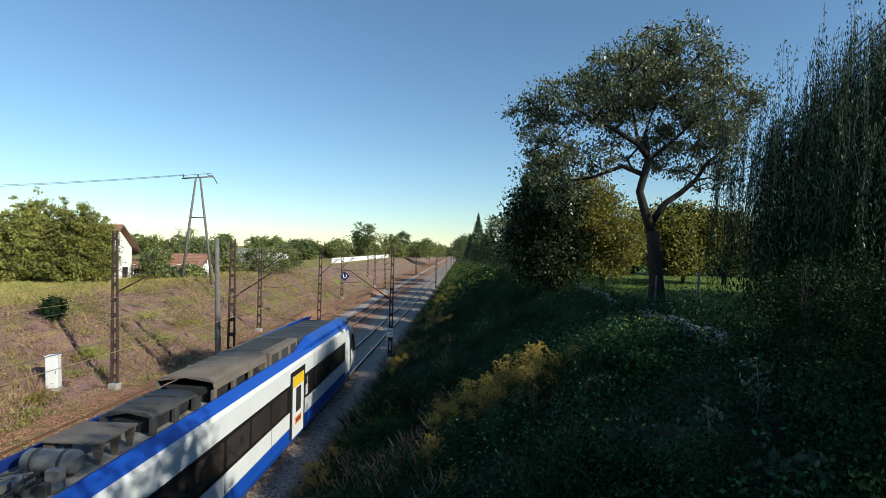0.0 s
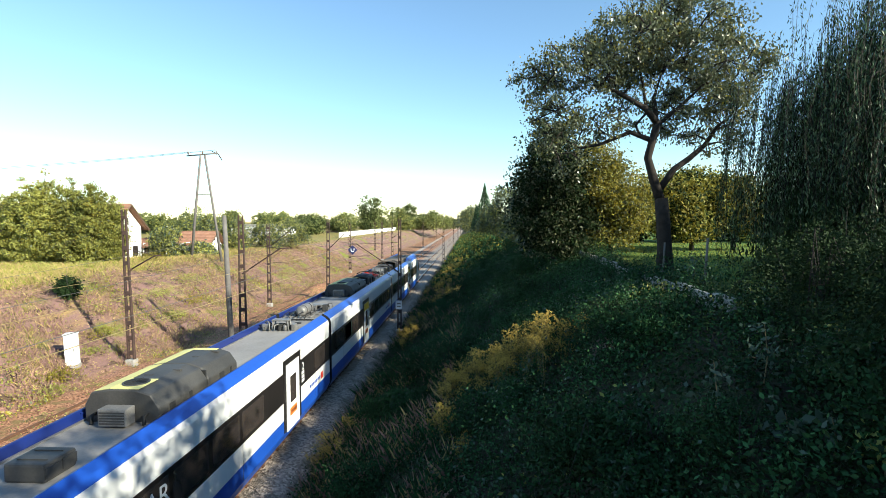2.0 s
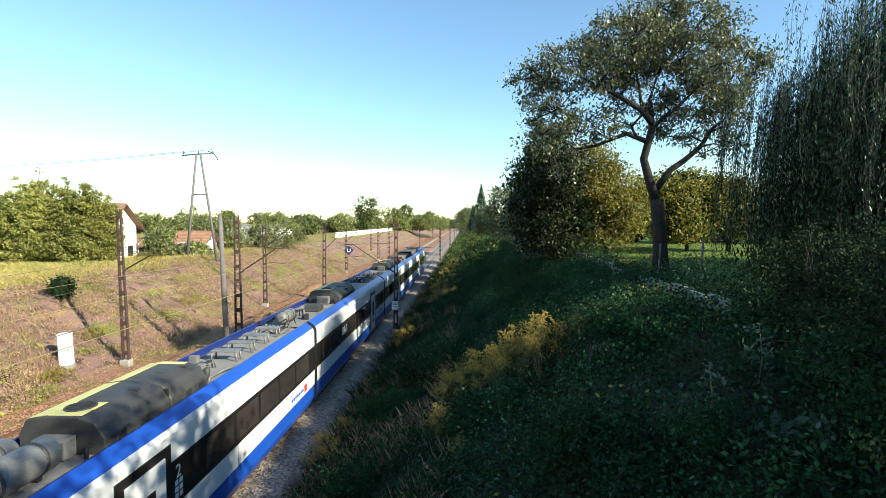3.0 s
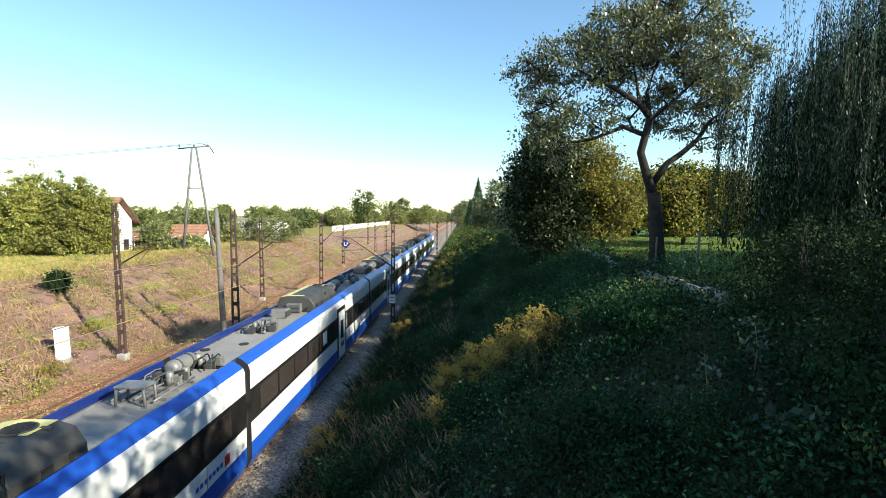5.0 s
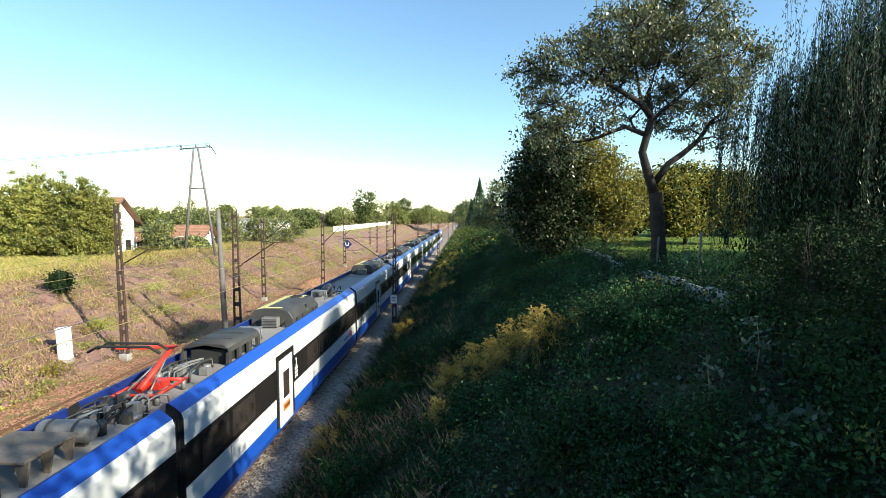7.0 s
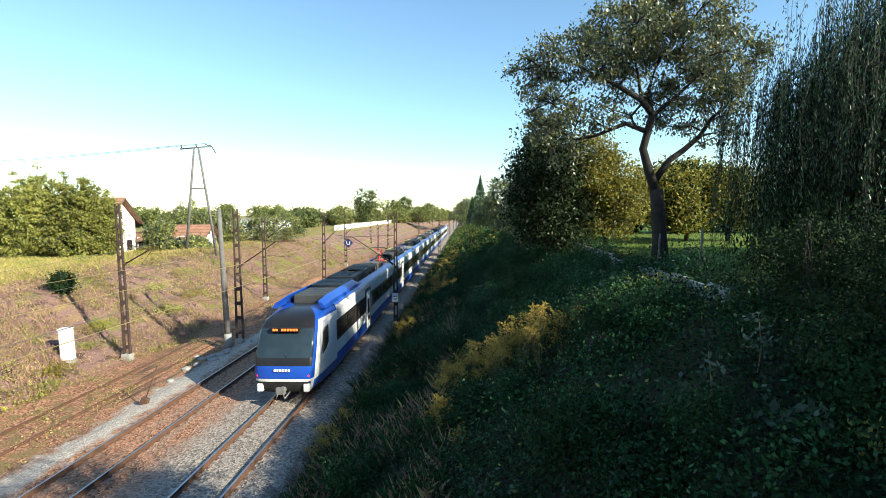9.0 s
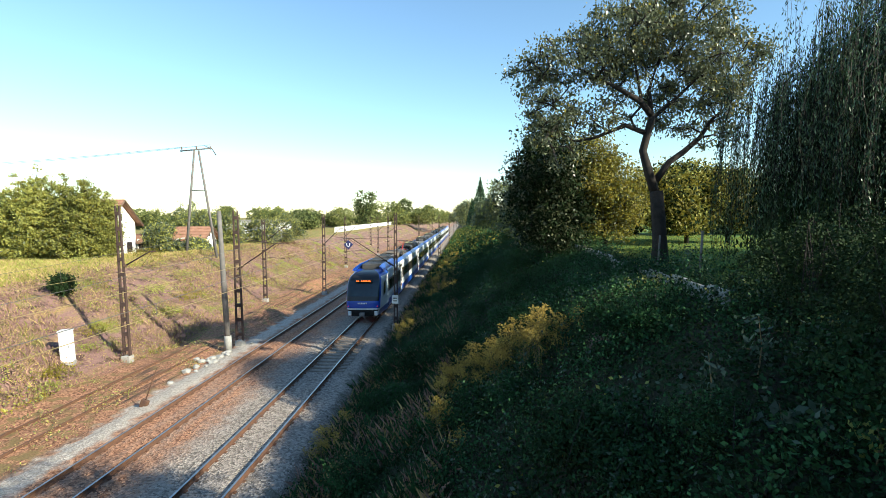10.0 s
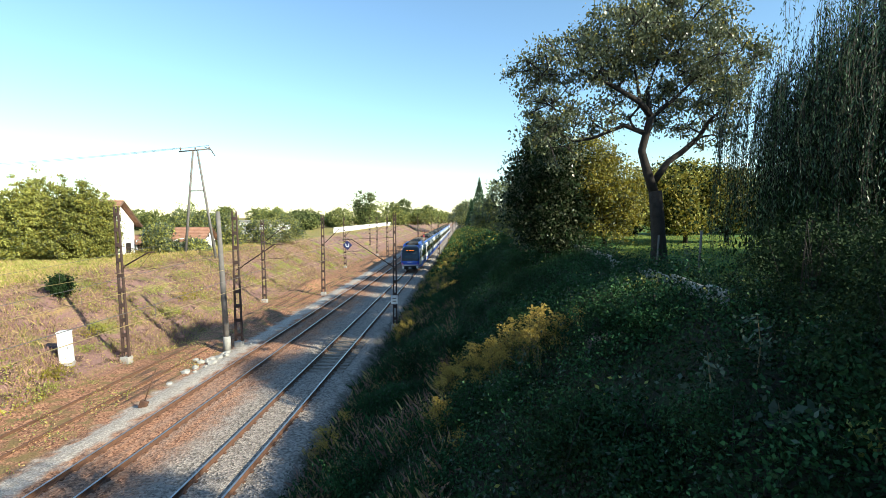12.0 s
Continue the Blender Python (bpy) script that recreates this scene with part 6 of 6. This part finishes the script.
def goldenrod(seed, h):
    """Stalks with arching plumes of small yellow flowers."""
    rng = np.random.default_rng(seed)
    t = tagged(empty("goldenrod"), "tall goldenrod with arching yellow-brown flower plumes", "plant", "goldenrod on the bank")
    bm = bmesh.new()
    flower, green = [], []
    for k in range(6):
        a, d = rng.uniform(0, 2 * np.pi), rng.uniform(0.1, 0.4)
        tip = Vector((math.cos(a) * d, math.sin(a) * d, h * rng.uniform(0.75, 1.1)))
        mid = tip * 0.55 + Vector((0, 0, 0.1))
        tube(bm, [(0, 0, -0.05), mid, tip], [0.008, 0.006, 0.004], 4, cap=False)
        for j in range(5):
            b = rng.uniform(0, 2 * np.pi)
            s = np.linspace(0, 1, 16)
            L = rng.uniform(0.14, 0.30)
            flower.append(np.stack([tip.x + math.cos(b) * L * s, tip.y + math.sin(b) * L * s, tip.z - 0.05 * j + L * 0.7 * np.sin(s * 2.2) - 0.03], 1) + rng.normal(size=(16, 3)) * 0.012)
        g = rng.uniform(0.15, 0.85, 22)[:, None]
        green.append(np.array(tip)[None, :] * g + rng.normal(size=(22, 3)) * 0.05)
    tagged(part("stalk", bm, STALK, t), kind="stuff")
    tagged(leaves("plume", leaf_arrays(np.concatenate(flower), 0.026, rng, 0.0, 1.6), [GOLD], t), kind="stuff")
    leaves("foliage", leaf_arrays(np.concatenate(green), 0.022, rng, 0.3, 4.0), [LEAF_YELLOW, LEAF_WEED], t, [0.4, 0.6])
    return t


kinds = [goldenrod(300 + k, hh) for k, hh in enumerate((1.15, 0.9, 1.3))]
grng = random.Random(21)
spots = []
for k in range(70):
    f = k / 69
    spots.append((-0.7 + 2.9 * f + grng.gauss(0, 0.28), 16.3 - 3.4 * f + grng.gauss(0, 0.45), grng.uniform(0.55, 0.8) + 0.2 * (0.6 < f < 0.95)))
spots += [(2.75 + grng.gauss(0, 0.2), 13.1 + grng.gauss(0, 0.3), 0.55) for k in range(6)]
spots += [(-4.7 + grng.gauss(0, 0.25), 17.0 + grng.gauss(0, 0.7), 0.8) for k in range(7)]
spots += [(-0.6 + grng.gauss(0, 0.4), 12.4 + grng.gauss(0, 0.7), 0.75) for k in range(7)]
spots += [(-4.0 + grng.gauss(0, 0.35), 31.5 + grng.gauss(0, 1.6), 0.9) for k in range(12)]
spots += [(-2.6 + grng.gauss(0, 0.8), 40 + grng.uniform(0, 45), 1.0) for k in range(46)]
for k, (x, y, s) in enumerate(spots):
    m = Matrix.Translation((x, y, gzf(x, y))) @ Matrix.Rotation(grng.uniform(0, 6.28), 4, "Z")
    if k < 3:
        kinds[k].matrix_basis = m
        ob = kinds[k]
    else:
        ob = copy_thing(kinds[k % 3], m)
    ob.scale = (s,) * 3


def sapling(x, y, h, seed, mat, label, n=60, size=0.07, wide=0.13):
    rng = np.random.default_rng(seed)
    t = tagged(empty("sapling", pose(x, y, gzf(x, y))), label, "plant")
    bm = bmesh.new()
    tube(bm, [(0, 0, -0.1), (0.05, 0, h * 0.5), (0.0, 0.02, h)], [0.014, 0.01, 0.004], 5)
    part("stem", bm, STALK, t)
    f = rng.uniform(0.25, 1, n)
    p = np.stack([rng.normal(size=n) * wide, rng.normal(size=n) * wide, f * h], 1)
    leaves("foliage", leaf_arrays(p, size, rng, 0.5, 1.8), [mat], t)


sapling(6.15, 14.0, 1.1, 1, LEAF_VINE, "thin pale-leaved sapling on the crest", 70, 0.05)
sapling(3.2, 15.2, 0.9, 2, LEAF_VINE, "thin pale-leaved sapling on the bank", 70, 0.045)
sapling(3.4, 7.0, 1.0, 3, LEAF_VINE, "large-leaved pale weed in the shaded bank", 60, 0.06)
sapling(4.3, 7.4, 0.9, 4, LEAF_VINE, "large-leaved pale weed in the shaded bank", 60, 0.055)
sapling(3.7, 5.9, 0.55, 6, LEAF_VINE, "large-leaved pale weed in the shaded bank", 26, 0.085, 0.11)
sapling(4.05, 5.65, 0.5, 7, LEAF_VINE, "large-leaved pale weed in the shaded bank", 24, 0.075, 0.1)
sapling(4.2, 5.15, 0.6, 8, LEAF_LIGHT, "large-leaved green weed in the shaded bank", 60, 0.05)
sapling(4.85, 12.3, 0.6, 9, LEAF_WEED, "bushy green weed beside the bare soil", 500, 0.05, 0.45)
sapling(5.0, 13.1, 0.6, 10, LEAF_LIGHT, "bushy green weed beside the bare soil", 160, 0.045, 0.35)
sapling(5.2, 7.2, 0.7, 5, LEAF_LIGHT, "large-leaved green weed in the shaded bank", 60, 0.05)

for k, (x, y, h, n, w) in enumerate(((-20.2, 23.2, 0.7, 420, 0.42), (-19.6, 22.0, 0.5, 260, 0.35), (-19.3, 18.3, 0.5, 240, 0.3), (-22.6, 29.0, 0.7, 420, 0.5), (-21.5, 27.0, 0.5, 300, 0.4), (-24.5, 38, 0.9, 700, 0.8), (-23.0, 40, 0.8, 600, 0.7), (-22.2, 36, 0.6, 400, 0.5), (-25.6, 44, 0.9, 700, 0.9), (-30.6, 46.5, 1.1, 700, 0.8), (-31.6, 39.5, 0.8, 420, 0.5), (-33.5, 37.0, 0.9, 420, 0.6))):
    sapling(x, y, h, 60 + k, LEAF_LIGHT if k % 3 else LEAF_YELLOW, "bushy yellow-green weed on the dry slope", n, 0.06, w)

# fence stakes and the concrete edging along the crest
for x, y, h in ((6.75, 14.6, 1.5), (9.9, 26.0, 1.35), (7.1, 18.6, 1.2)):
    f = tagged(empty("fence_post", pose(x, y, gzf(x, y), 1, 2, 0)), "thin grey weathered garden fence post on the crest", "post", "garden fence posts")
    bm = bmesh.new()
    tube(bm, [(0, 0, -0.3), (0, 0, h)], 0.035, 8)
    part("shaft", bm, GREYPOST, f)
edge = tagged(empty("edging", pose(0, 0, 0)), "low pale concrete edging along the crest", "edging", kind="structure")
for k in range(34):
    y = 11.0 + k * 1.02
    x = float(crest_right(np.array(y))) - 0.1
    bm = bmesh.new()
    box(bm, (-0.05, -0.5, -0.3), (0.05, 0.5, 0.30), bevel=0.01, m=pose(x, y, gzf(x, y), 0, 0, -3.5))
    part("edging_slab", bm, CONCRETE, edge)

# the bridge deck that the view is taken from
bm = bmesh.new()
box(bm, (-40, -9, 5.4), (14, 0.2, 6.3), bevel=0.05)
tagged(part("bridge_deck", bm, CONCRETE), "plain concrete road bridge over the cutting", "bridge", kind="structure")

# sleepers of the tracks, one by one
for tr, x, lo, hi, dz in ((TRACKS[0], TRACK_A, 9.0, 95.0, -0.19), (TRACKS[1], TRACK_B, 9.0, 95.0, -0.178), (TRACKS[2], TRACK_C, 9.0, 60.0, 0.0)):
    y = lo
    while y < hi:
        ob = new("sleeper", SLEEPER_MESH)
        ob.parent = tr
        ob.location = (0, y, dz - (0.17 if tr is TRACKS[2] else 0))
        y += 0.62


def motions():
    """The train draws away along its track."""
    walk(train, [(t, pose(TRACK_A, y, 0)) for t, y in ((0, -125.9), (4, -61.1), (8, 3.9), (10, 36.7), (12, 70.2))])


motions()
